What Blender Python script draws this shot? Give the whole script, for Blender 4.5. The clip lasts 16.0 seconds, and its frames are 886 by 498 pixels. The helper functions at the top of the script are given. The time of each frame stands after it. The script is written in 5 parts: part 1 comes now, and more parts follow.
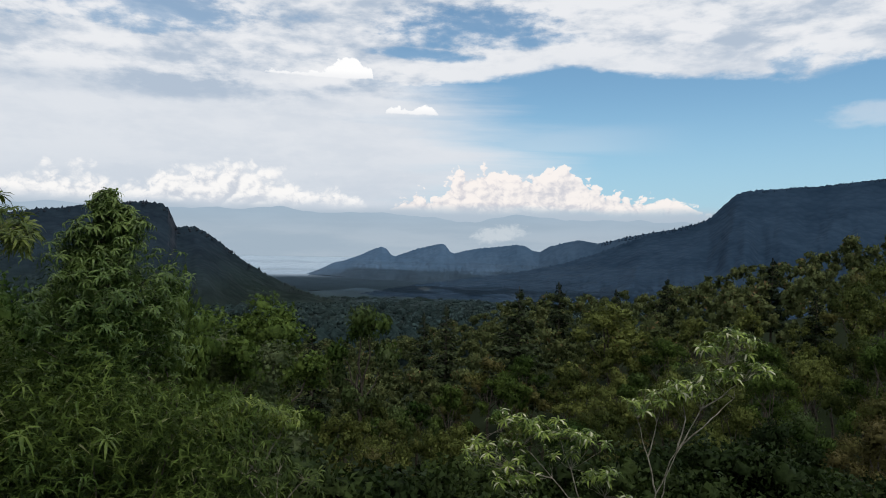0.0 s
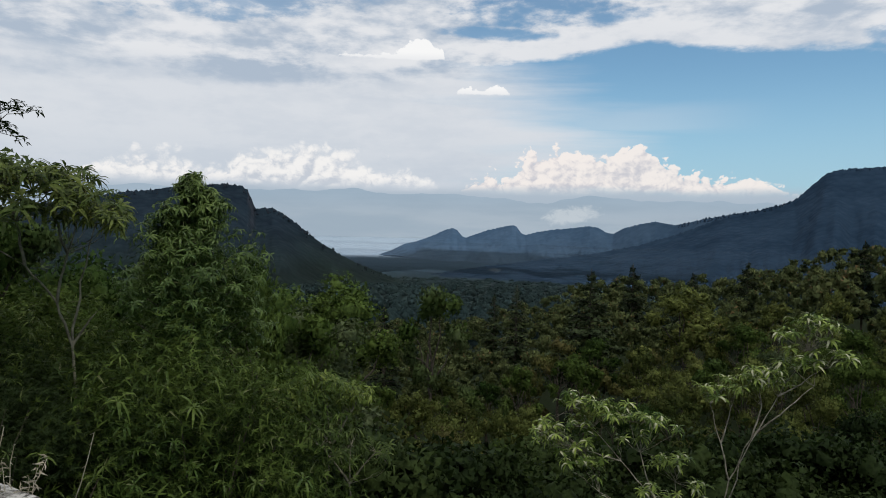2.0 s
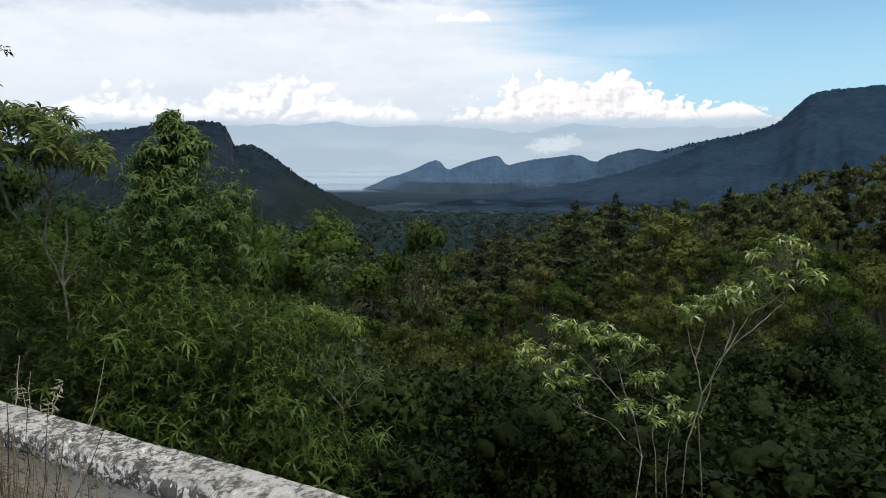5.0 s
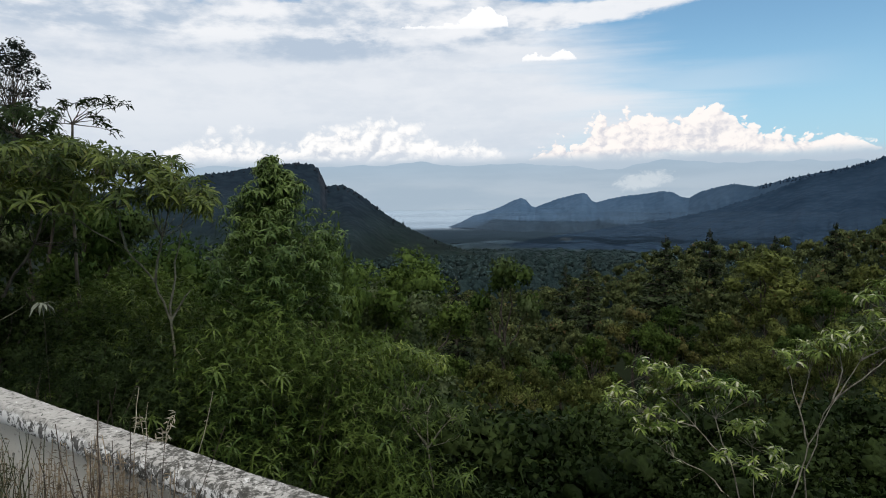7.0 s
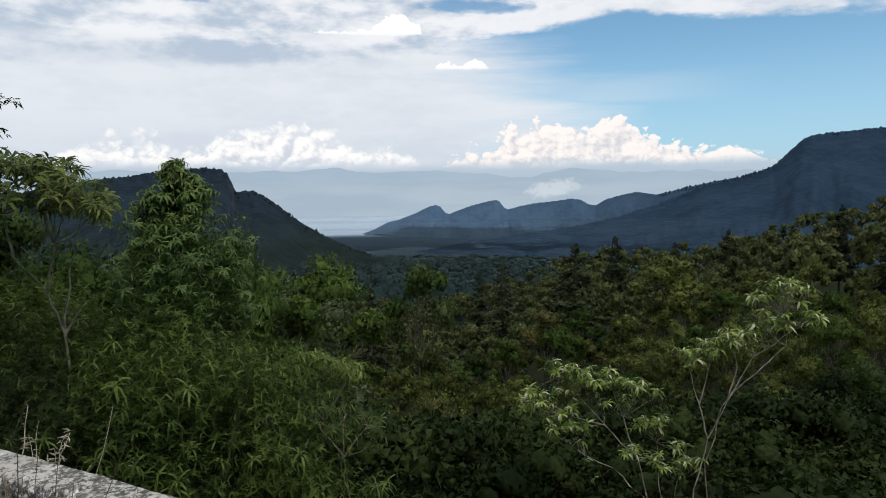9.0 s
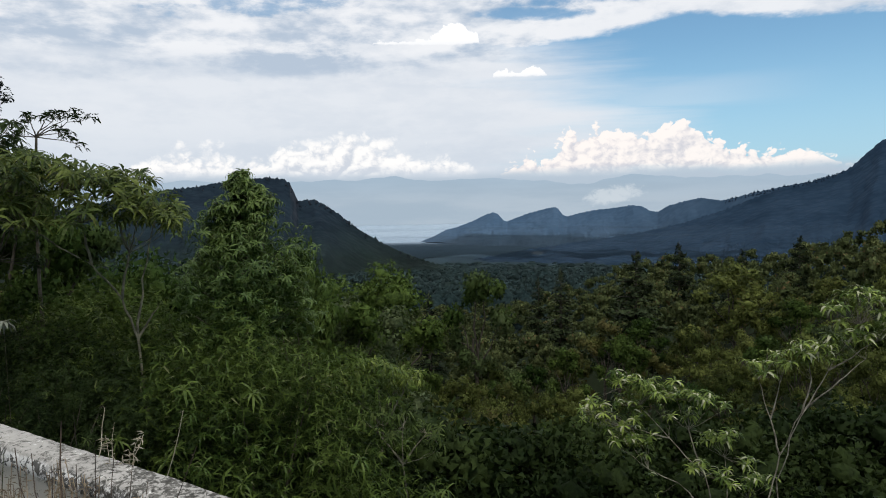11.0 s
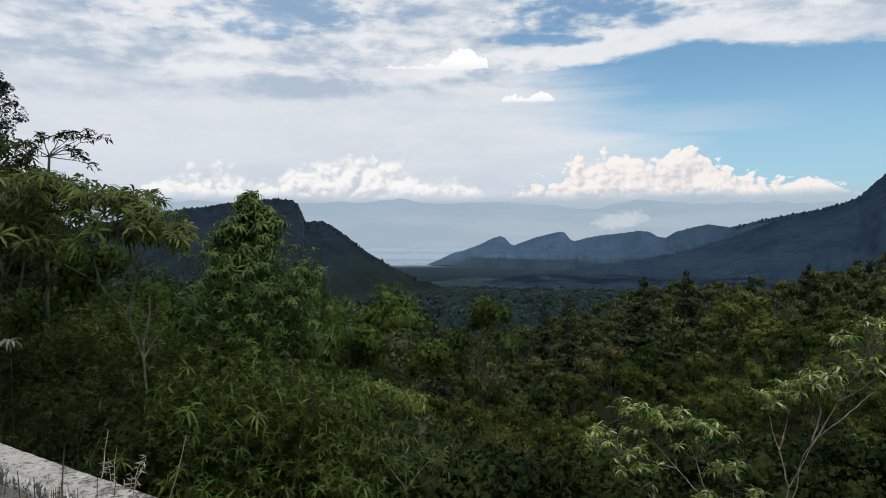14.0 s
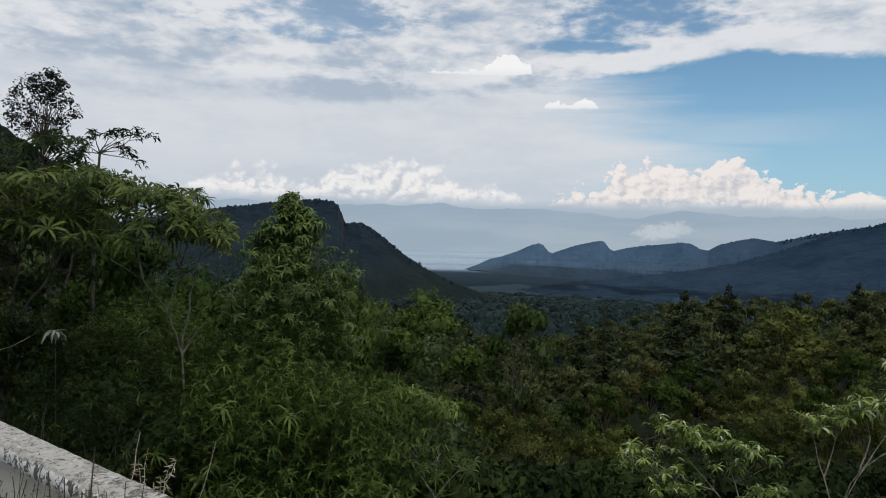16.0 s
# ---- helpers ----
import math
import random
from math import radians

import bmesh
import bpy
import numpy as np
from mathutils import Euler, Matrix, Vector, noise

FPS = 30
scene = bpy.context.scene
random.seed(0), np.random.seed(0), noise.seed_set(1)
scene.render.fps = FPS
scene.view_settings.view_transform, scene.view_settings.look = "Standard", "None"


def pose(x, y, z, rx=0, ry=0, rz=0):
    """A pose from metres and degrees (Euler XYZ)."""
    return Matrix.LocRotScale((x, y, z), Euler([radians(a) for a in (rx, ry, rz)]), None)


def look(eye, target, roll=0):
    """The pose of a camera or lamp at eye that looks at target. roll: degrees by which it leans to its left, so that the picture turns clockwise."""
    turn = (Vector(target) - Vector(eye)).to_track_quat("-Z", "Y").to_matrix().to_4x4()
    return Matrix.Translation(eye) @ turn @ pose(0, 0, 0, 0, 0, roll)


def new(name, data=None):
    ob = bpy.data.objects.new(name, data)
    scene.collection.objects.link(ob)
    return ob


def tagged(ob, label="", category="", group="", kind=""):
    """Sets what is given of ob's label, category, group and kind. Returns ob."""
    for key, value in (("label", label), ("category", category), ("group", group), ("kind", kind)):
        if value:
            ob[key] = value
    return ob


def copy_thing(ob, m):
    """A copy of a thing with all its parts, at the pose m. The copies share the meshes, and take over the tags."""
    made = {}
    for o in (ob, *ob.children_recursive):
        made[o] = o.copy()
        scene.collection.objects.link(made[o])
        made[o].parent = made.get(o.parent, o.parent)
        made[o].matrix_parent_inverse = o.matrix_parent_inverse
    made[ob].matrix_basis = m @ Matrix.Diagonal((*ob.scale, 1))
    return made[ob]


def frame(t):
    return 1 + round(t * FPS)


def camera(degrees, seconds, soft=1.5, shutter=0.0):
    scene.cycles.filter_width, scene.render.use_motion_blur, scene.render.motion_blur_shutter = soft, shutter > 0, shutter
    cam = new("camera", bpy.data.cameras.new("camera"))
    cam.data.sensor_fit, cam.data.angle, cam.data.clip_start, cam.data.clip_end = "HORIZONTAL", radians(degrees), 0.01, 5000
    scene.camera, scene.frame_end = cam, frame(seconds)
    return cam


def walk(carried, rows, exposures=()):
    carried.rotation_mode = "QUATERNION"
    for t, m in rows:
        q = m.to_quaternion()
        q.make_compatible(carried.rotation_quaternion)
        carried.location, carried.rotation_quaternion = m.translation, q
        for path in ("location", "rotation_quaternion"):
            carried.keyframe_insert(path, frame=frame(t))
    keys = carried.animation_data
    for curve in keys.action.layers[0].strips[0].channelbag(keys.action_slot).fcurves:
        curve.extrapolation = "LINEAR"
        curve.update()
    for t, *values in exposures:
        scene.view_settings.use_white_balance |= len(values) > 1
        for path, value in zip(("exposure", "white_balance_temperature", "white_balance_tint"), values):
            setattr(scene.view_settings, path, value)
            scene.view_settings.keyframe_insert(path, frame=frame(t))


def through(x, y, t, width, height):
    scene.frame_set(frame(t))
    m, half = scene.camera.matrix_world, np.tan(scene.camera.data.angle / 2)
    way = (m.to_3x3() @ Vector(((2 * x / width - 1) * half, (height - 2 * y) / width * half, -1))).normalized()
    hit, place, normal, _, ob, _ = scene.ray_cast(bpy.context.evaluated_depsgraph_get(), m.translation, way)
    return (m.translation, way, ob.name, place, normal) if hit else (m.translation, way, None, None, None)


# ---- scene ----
SUN_AZ, SUN_EL, SUN_POWER = 150.0, 66.0, 2.1
EXPO = [(0.0, 0.0), (0.6, -0.14), (1.5, -0.12), (3.2, 0.0), (5.4, 0.3), (6.0, 0.19), (7.0, 0.11), (9.0, 0.1), (12.0, 0.08), (14.5, -0.05), (16.0, -0.16)]


def aim(x, y, z, yaw, pitch, roll):
    """A standing eye that looks yaw degrees right of north, pitch degrees up, with a lean."""
    a, e = radians(yaw), radians(pitch)
    return look((x, y, z), (x + math.sin(a) * math.cos(e), y + math.cos(a) * math.cos(e), z + math.sin(e)), roll)


cam = camera(67.6, 16.0, soft=1.0)
walk(cam, [
    (0, aim(0.002, 0.251, 1.582, 12.09, -0.94, 1.26)),
    (0.5, aim(-0.002, 0.220, 1.562, 9.37, -2.08, 1.50)),
    (1, aim(0.021, 0.176, 1.566, 8.81, -2.18, 1.05)),
    (1.5, aim(0.014, 0.126, 1.570, 6.19, -2.08, 1.87)),
    (2, aim(0.015, 0.145, 1.581, 6.01, -2.69, 1.30)),
    (2.5, aim(-0.001, 0.141, 1.570, 5.54, -3.14, 0.18)),
    (3, aim(0.015, 0.141, 1.584, 8.49, -4.37, -0.00)),
    (3.2, aim(0.022, 0.089, 1.579, 8.78, -4.21, 0.80)),
    (5.3, aim(0.021, -0.038, 1.585, 6.72, -8.79, -0.79)),
    (5.5, aim(0.026, -0.027, 1.595, 5.94, -7.54, -1.21)),
    (6, aim(0.009, -0.073, 1.611, 2.08, -5.31, -1.15)),
    (6.5, aim(0.019, -0.068, 1.608, 1.65, -4.33, -1.28)),
    (7, aim(0.010, -0.119, 1.617, 0.00, -5.16, -0.90)),
    (7.5, aim(0.034, -0.153, 1.624, 5.69, -4.14, 0.67)),
    (8, aim(0.009, -0.070, 1.591, 7.37, -5.72, -0.14)),
    (8.5, aim(-0.014, -0.090, 1.595, 6.10, -5.49, 0.28)),
    (9, aim(-0.001, -0.089, 1.601, 7.40, -4.68, -0.61)),
    (9.5, aim(-0.021, -0.045, 1.605, 2.51, -3.66, -0.88)),
    (12, aim(-0.011, -0.086, 1.599, 2.29, -4.11, -1.15)),
    (12.5, aim(-0.020, -0.066, 1.596, 1.59, -3.70, -1.40)),
    (13, aim(-0.011, -0.106, 1.616, 1.82, -3.29, -1.20)),
    (13.5, aim(-0.021, -0.103, 1.613, 2.64, -3.18, -1.50)),
    (14, aim(-0.011, -0.079, 1.623, 1.83, -1.96, -0.25)),
    (14.5, aim(-0.025, -0.056, 1.614, -0.94, -1.94, 0.80)),
    (15, aim(-0.038, -0.009, 1.624, -4.94, -1.62, 0.15)),
    (15.5, aim(-0.028, -0.005, 1.637, -5.30, -1.03, 1.03)),
    (16, aim(-0.014, -0.008, 1.651, -1.42, -1.59, 1.57)),
], exposures=EXPO)

# ---- world and sun ----
EYE = Vector((0, 0, 1.6))


def toward(az, el, d):
    """The place d metres from the eye, az degrees right of north and el degrees up."""
    a, e = radians(az), radians(el)
    return EYE + d * Vector((math.sin(a) * math.cos(e), math.cos(a) * math.cos(e), math.sin(e)))


class Net:
    """Short hand for node trees."""

    def __init__(self, tree):
        self.tree = tree
        tree.nodes.clear()

    def node(self, kind):
        return self.tree.nodes.new(kind)

    def put(self, socket, value):
        if isinstance(value, bpy.types.NodeSocket):
            self.tree.links.new(value, socket)
        elif value is not None:
            socket.default_value = value

    def calc(self, op, a, b=None, c=None, clamp=False):
        n = self.node("ShaderNodeMath")
        n.operation, n.use_clamp = op, clamp
        for s, v in zip(n.inputs, (a, b, c)):
            self.put(s, v)
        return n.outputs[0]

    def add(self, a, b): return self.calc("ADD", a, b)
    def sub(self, a, b): return self.calc("SUBTRACT", a, b)
    def mul(self, a, b): return self.calc("MULTIPLY", a, b)
    def low(self, a, b): return self.calc("MINIMUM", a, b)
    def high(self, a, b): return self.calc("MAXIMUM", a, b)

    def step(self, x, lo, hi, to0=0.0, to1=1.0, smooth=True):
        n = self.node("ShaderNodeMapRange")
        n.interpolation_type = "SMOOTHSTEP" if smooth else "LINEAR"
        for s, v in zip(n.inputs[:5], (x, lo, hi, to0, to1)):
            self.put(s, v)
        return n.outputs[0]

    def mix(self, f, a, b):
        n = self.node("ShaderNodeMix")
        n.data_type = "RGBA"
        self.put(n.inputs[0], f)
        for s, v in ((n.inputs[6], a), (n.inputs[7], b)):
            self.put(s, (*v, 1) if isinstance(v, tuple) else v)
        return n.outputs[2]

    def xyz(self, x, y, z):
        n = self.node("ShaderNodeCombineXYZ")
        for s, v in zip(n.inputs, (x, y, z)):
            self.put(s, v)
        return n.outputs[0]

    def noise(self, v, scale, detail=4.0, rough=0.55, warp=0.0):
        n = self.node("ShaderNodeTexNoise")
        for key, value in (("Vector", v), ("Scale", scale), ("Detail", detail), ("Roughness", rough), ("Distortion", warp)):
            self.put(n.inputs[key], value)
        return n.outputs[0]

    def bend(self, x, points):
        """A broken line through points (x, y), level beyond its ends."""
        y = points[0][1]
        for (x0, y0), (x1, y1) in zip(points, points[1:]):
            y = self.add(y, self.step(x, x0, x1, 0.0, y1 - y0, smooth=False))
        return y

    def cells(self, v, scale, feature="F1"):
        n = self.node("ShaderNodeTexVoronoi")
        n.feature = feature
        self.put(n.inputs["Vector"], v)
        self.put(n.inputs["Scale"], scale)
        return n.outputs["Distance"]


def make_sky():
    w = bpy.data.worlds.new("sky")
    scene.world = w
    w.use_nodes = True
    g = Net(w.node_tree)
    d = g.node("ShaderNodeTexCoord").outputs["Generated"]
    sep = g.node("ShaderNodeSeparateXYZ")
    g.put(sep.inputs[0], d)
    deg = 180 / math.pi
    az = g.mul(g.calc("ARCTAN2", sep.outputs[0], sep.outputs[1]), deg)
    el = g.mul(g.calc("ARCSINE", sep.outputs[2]), deg)

    def field(sx, sy, seed, detail=5.0, rough=0.55, warp=0.0):
        return g.noise(g.xyz(g.mul(az, sx), g.mul(el, sy), seed), 1.0, detail, rough, warp)

    # clear sky
    air = g.node("ShaderNodeTexSky")
    air.sky_type, air.sun_disc, air.sun_elevation, air.sun_rotation = "NISHITA", False, radians(SUN_EL), radians(SUN_AZ)
    air.altitude, air.air_density, air.dust_density, air.ozone_density = 700.0, 1.0, 0.8, 1.5
    clear = g.node("ShaderNodeVectorMath")
    clear.operation = "MULTIPLY"
    g.put(clear.inputs[0], air.outputs[0])
    clear.inputs[1].default_value = (0.099, 0.126, 0.126)
    haze = g.step(el, 13.0, 0.0)
    sky = g.mix(g.mul(haze, 0.7), clear.outputs[0], (0.34, 0.54, 0.75))

    # high sheet of cloud: rolls overhead, a long bank with a clean lower edge over the blue, a calm veil below
    n2, n3 = field(0.028, 0.36, 7.1, 6.0, 0.55, 0.2), field(0.13, 0.5, 3.7, 6.0, 0.6)
    n4, n5 = field(0.15, 0.5, 12.4, 5.0, 0.55, 0.15), field(0.55, 1.15, 5.9, 5.0, 0.6)
    low_edge = g.bend(az, [(9.35, 12.6), (15.35, 13.3), (22.35, 14.4), (31.35, 13.3), (40.85, 12.4), (45.35, 13.4), (61.35, 14.5)])
    over = g.step(g.add(g.sub(el, low_edge), g.add(g.mul(g.sub(n3, 0.5), 1.6), g.mul(g.sub(n5, 0.5), 0.9))), -0.15, 0.55)

    def rift(c, e, wa, we, tilt, ragged, rim=0.45):
        u = g.mul(g.sub(az, c), 1 / wa)
        v = g.mul(g.sub(g.sub(el, e), g.mul(g.sub(az, c), tilt)), 1 / we)
        return g.step(g.add(g.add(g.mul(u, u), g.mul(v, v)), g.add(g.mul(g.sub(n4, 0.5), ragged), g.mul(g.sub(n5, 0.5), ragged * 0.7))), 0.75 + rim, 0.75 - rim)

    open_sky = g.high(g.high(rift(14.35, 17.6, 7.0, 1.7, 0.0, 4.5, 0.9), rift(19.85, 16.5, 3.8, 0.6, 0.09, 3.0, 0.7)), g.high(rift(10.85, 15.3, 4.6, 0.5, -0.05, 3.5, 0.8), g.high(g.mul(rift(39.65, 13.9, 1.6, 1.1, 0.2, 5.0, 1.0), 0.8), g.mul(rift(42.95, 13.3, 1.8, 0.8, 0.2, 5.0, 1.0), 0.8))))
    open_sky = g.high(open_sky, g.mul(rift(-13.65, 17.2, 9.0, 1.6, 0.03, 7.5, 1.1), 0.7))
    over = g.mul(over, g.sub(1.0, g.mul(open_sky, 0.9)))
    veil_end = g.bend(el, [(3, 13.0), (6.5, 17.0), (7.8, 20.0), (9.2, 17.0), (10.5, 12.5), (12.5, 10.5)])
    left = g.step(g.add(g.sub(az, veil_end), g.add(g.mul(g.sub(n2, 0.5), 30.0), g.mul(g.sub(n4, 0.5), 5.0))), 8.0, -8.0)
    left = g.mul(left, g.step(el, 40.0, 18.0, 0.6, 1.0))
    streak = g.mul(g.mul(g.step(az, 12.0, 18.0), g.step(az, 34.0, 20.0)), g.mul(g.step(g.add(el, g.mul(g.sub(n2, 0.5), 3.0)), 7.0, 8.2), g.step(g.add(el, g.mul(g.sub(n2, 0.5), 3.0)), 9.8, 8.6)))
    wisp = g.mul(rift(45.15, 9.7, 3.4, 0.8, 0.05, 4.0, 1.0), 0.45)
    cover = g.high(over, g.mul(left, g.sub(1.0, g.mul(open_sky, 0.85))))
    cover = g.high(cover, g.high(g.mul(streak, 0.3), wisp))
    rolls = g.add(g.mul(n4, 0.6), g.add(g.mul(n3, 0.3), g.mul(n5, 0.25)))
    tone = g.step(rolls, 0.45, 0.66)
    calm = g.step(g.add(el, g.mul(g.sub(n2, 0.5), 5.0)), 13.0, 10.0)
    belt = g.add(g.mul(rift(-12.65, 11.3, 15.0, 0.9, 0.06, 3.0, 1.3), 0.42), g.mul(rift(-4.15, 13.0, 4.5, 0.6, 0.0, 3.0, 1.2), 0.4))
    tone = g.add(g.mul(tone, g.sub(1.0, g.mul(calm, 0.85))), g.mul(calm, g.step(g.add(el, g.mul(g.sub(n2, 0.5), 3.0)), 2.0, 9.0, 0.36, 0.60)))
    tone = g.high(g.sub(tone, belt), 0.0)
    bank_lit = g.mul(g.step(az, 8.0, 16.0), g.step(g.sub(el, low_edge), 2.6, 0.4))
    tone = g.add(g.mul(tone, g.sub(1.0, g.mul(bank_lit, 0.5))), g.mul(bank_lit, 0.42))
    sheet = g.mix(tone, (0.46, 0.54, 0.65), (0.85, 0.86, 0.885))
    sky = g.mix(g.mul(cover, 0.96), sky, sheet)

    # towering clouds along the horizon, of many round heads lit from the upper left
    def heads(a, e, seed):
        h = None
        for scale, weight in ((0.42, 0.62), (0.95, 0.36), (2.1, 0.2), (4.4, 0.1)):
            b = g.mul(g.calc("ABSOLUTE", g.sub(g.noise(g.xyz(a, g.mul(e, 1.1), seed + scale), scale, 0.0), 0.5)), 4.0 * weight)
            h = b if h is None else g.add(h, b)
        return g.sub(h, 0.62)

    def bank(outline, foot, soft, rise, dense, pale, shade, seed):
        nonlocal sky
        top = g.bend(az, outline)
        warp_a = g.add(az, g.mul(g.sub(field(0.5, 0.7, seed + 2.0, 3.0), 0.5), 1.2))
        here, lit = heads(warp_a, el, seed), heads(g.sub(warp_a, 0.28), g.add(el, 0.32), seed)
        lift = g.add(g.sub(top, el), g.mul(here, rise))
        base = g.add(el, g.add(g.mul(g.sub(n3, 0.5), 1.6), g.mul(g.sub(n5, 0.5), 0.8)))
        m = g.mul(g.step(lift, 0.0, soft), g.step(base, foot - 0.2, foot + 1.1))
        relief = g.step(g.add(g.mul(g.sub(here, lit), 0.9), g.add(g.mul(here, 0.55), g.mul(g.step(lift, 3.6, 0.2), 0.34))), -0.5, 0.5)
        sky = g.mix(g.mul(m, dense), sky, g.mix(relief, shade, pale))

    bank([(-29.65, 2.0), (-21.65, 3.8), (-19.05, 5.2), (-16.15, 4.6), (-13.65, 4.0), (-11.65, 4.8), (-10.55, 5.6), (-7.65, 5.9), (-5.35, 6.6), (-3.25, 5.8), (-1.15, 5.0), (-0.15, 4.3), (2.95, 4.4), (4.85, 3.3), (6.35, 1.0)], 2.3, 1.3, 1.8, 0.88, (0.99, 0.97, 0.95), (0.60, 0.64, 0.71), 11.0)
    bank([(6.55, 0.6), (7.85, 2.8), (8.85, 3.4), (9.75, 4.4), (10.85, 3.8), (11.85, 4.1), (13.15, 5.2), (15.55, 6.3), (16.85, 5.4), (19.35, 5.6), (22.25, 6.4), (23.85, 5.6), (25.55, 4.6), (28.35, 3.9), (31.05, 3.7), (33.65, 2.5), (39.35, 2.0), (47.35, 0.6)], 1.9, 0.35, 1.7, 0.93, (0.98, 0.91, 0.87), (0.64, 0.63, 0.68), 23.0)

    # two small bright clouds with flat feet and ragged tops
    def scrap(outline, flat, seed):
        nonlocal sky
        top = g.bend(az, outline)
        rag = g.add(g.mul(g.sub(field(1.1, 1.6, seed, 6.0, 0.7), 0.5), 1.1), g.mul(g.sub(0.4, g.cells(g.xyz(az, el, seed), 1.7, "SMOOTH_F1")), 0.5))
        m = g.mul(g.step(g.add(g.sub(top, el), rag), 0.0, 0.14), g.step(g.add(el, g.mul(g.sub(n5, 0.5), 0.55)), flat - 0.05, flat + 0.12))
        m = g.mul(m, g.step(top, flat - 0.3, flat + 0.05))
        sky = g.mix(m, sky, g.mix(g.step(el, flat, flat + 0.7), (0.90, 0.91, 0.93), (1.0, 1.0, 1.0)))

    scrap([(-3.85, 12.6), (-3.15, 13.5), (0.35, 13.65), (1.95, 13.95), (2.75, 14.6), (3.95, 14.95), (4.75, 14.6), (5.55, 14.1), (6.15, 12.6)], 13.2, 31.0)
    scrap([(6.55, 10.1), (7.15, 11.05), (8.55, 11.05), (9.05, 10.75), (9.75, 11.2), (10.55, 11.3), (11.25, 10.9), (11.65, 10.1)], 10.45, 37.0)

    # haze towards the horizon and below it
    far = g.mix(g.step(el, -1.5, 3.2), (0.37, 0.47, 0.57), (0.47, 0.55, 0.64))
    sky = g.mix(g.step(g.add(el, g.mul(g.sub(field(0.12, 0.5, 5.0), 0.5), 1.2)), 3.0, 1.9), sky, far)
    out, bg = g.node("ShaderNodeOutputWorld"), g.node("ShaderNodeBackground")
    g.put(bg.inputs[0], sky)
    bg.inputs[1].default_value = 1.0
    g.put(out.inputs[0], bg.outputs[0])


make_sky()
sun = new("sun", bpy.data.lights.new("sun", "SUN"))
sun.data.energy, sun.data.angle, sun.data.color = SUN_POWER, radians(30), (1.0, 0.96, 0.9)
sun.matrix_world = look((0, 0, 300), Vector((0, 0, 300)) - Vector((math.sin(radians(SUN_AZ)) * math.cos(radians(SUN_EL)), math.cos(radians(SUN_AZ)) * math.cos(radians(SUN_EL)), math.sin(radians(SUN_EL)))))

# ---- materials ----


def material(name):
    m = bpy.data.materials.new(name)
    m.use_nodes = True
    return m, Net(m.node_tree)


def finish(g, color, rough=0.8, bump=None, strength=0.5, distance=0.02, glow=None, metal=0.0, spec=0.3):
    p, out = g.node("ShaderNodeBsdfPrincipled"), g.node("ShaderNodeOutputMaterial")
    g.put(p.inputs["Base Color"], (*color, 1) if isinstance(color, tuple) else color)
    g.put(p.inputs["Roughness"], rough)
    g.put(p.inputs["Metallic"], metal)
    g.put(p.inputs["Specular IOR Level"], spec)
    if bump is not None:
        b = g.node("ShaderNodeBump")
        b.inputs["Strength"].default_value, b.inputs["Distance"].default_value = strength, distance
        g.put(b.inputs["Height"], bump)
        g.put(p.inputs["Normal"], b.outputs[0])
    g.put(out.inputs[0], p.outputs[0])
    return p, out


def leaf_material(name, dark, light, dry=None, through=0.35, gloss=0.65, share=0.12, shine=0.08, mottle=5.0, odd=None):
    """Leaves: each one and each plant differs a little; some light passes through the blade."""
    m, g = material(name)
    isle = g.node("ShaderNodeNewGeometry").outputs["Random Per Island"]
    plant = g.node("ShaderNodeObjectInfo").outputs["Random"]
    place = g.node("ShaderNodeTexCoord").outputs["Object"]
    f = g.add(g.mul(isle, 0.22), g.add(g.mul(g.sub(g.noise(place, 0.16, 2.0), 0.42), 1.5), g.mul(g.sub(plant, 0.35), 0.6)))
    c = g.mix(g.step(g.add(f, g.mul(g.sub(g.noise(place, 1.6, 2.0), 0.5), 0.5)), -0.05, 0.7, smooth=False), dark, light)
    speck = g.noise(place, mottle, 4.0, 0.7)
    c = g.mix(g.mul(g.step(speck, 0.55, 0.36), 0.7), c, tuple(0.55 * k for k in dark))
    if odd:
        c = g.mix(g.step(g.add(g.calc("FRACT", g.mul(plant, 5.7)), g.mul(g.sub(g.noise(place, 0.22, 2.0), 0.5), 0.9)), 0.62, 0.95, 0.0, 0.75), c, g.mix(speck, tuple(0.4 * k for k in odd), odd))
    if dry:
        c = g.mix(g.step(g.add(g.calc("FRACT", g.mul(isle, 7.3)), g.mul(g.noise(place, 0.35, 2.0), 0.6)), 1.3 - share, 1.36 - share), c, dry)
    p, out = finish(g, c, gloss, speck, 0.5, 0.1, spec=shine)
    t, x = g.node("ShaderNodeBsdfTranslucent"), g.node("ShaderNodeMixShader")
    g.put(t.inputs[0], c)
    g.put(x.inputs[0], through)
    g.put(x.inputs[1], p.outputs[0])
    g.put(x.inputs[2], t.outputs[0])
    g.put(out.inputs[0], x.outputs[0])
    return m


def bark_material(name, dark, light, scale=6.0):
    m, g = material(name)
    v = g.node("ShaderNodeTexCoord").outputs["Object"]
    n = g.noise(v, scale, 5.0, 0.65)
    finish(g, g.mix(g.step(n, 0.35, 0.65), dark, light), 0.85, n, 0.6, 0.01)
    return m


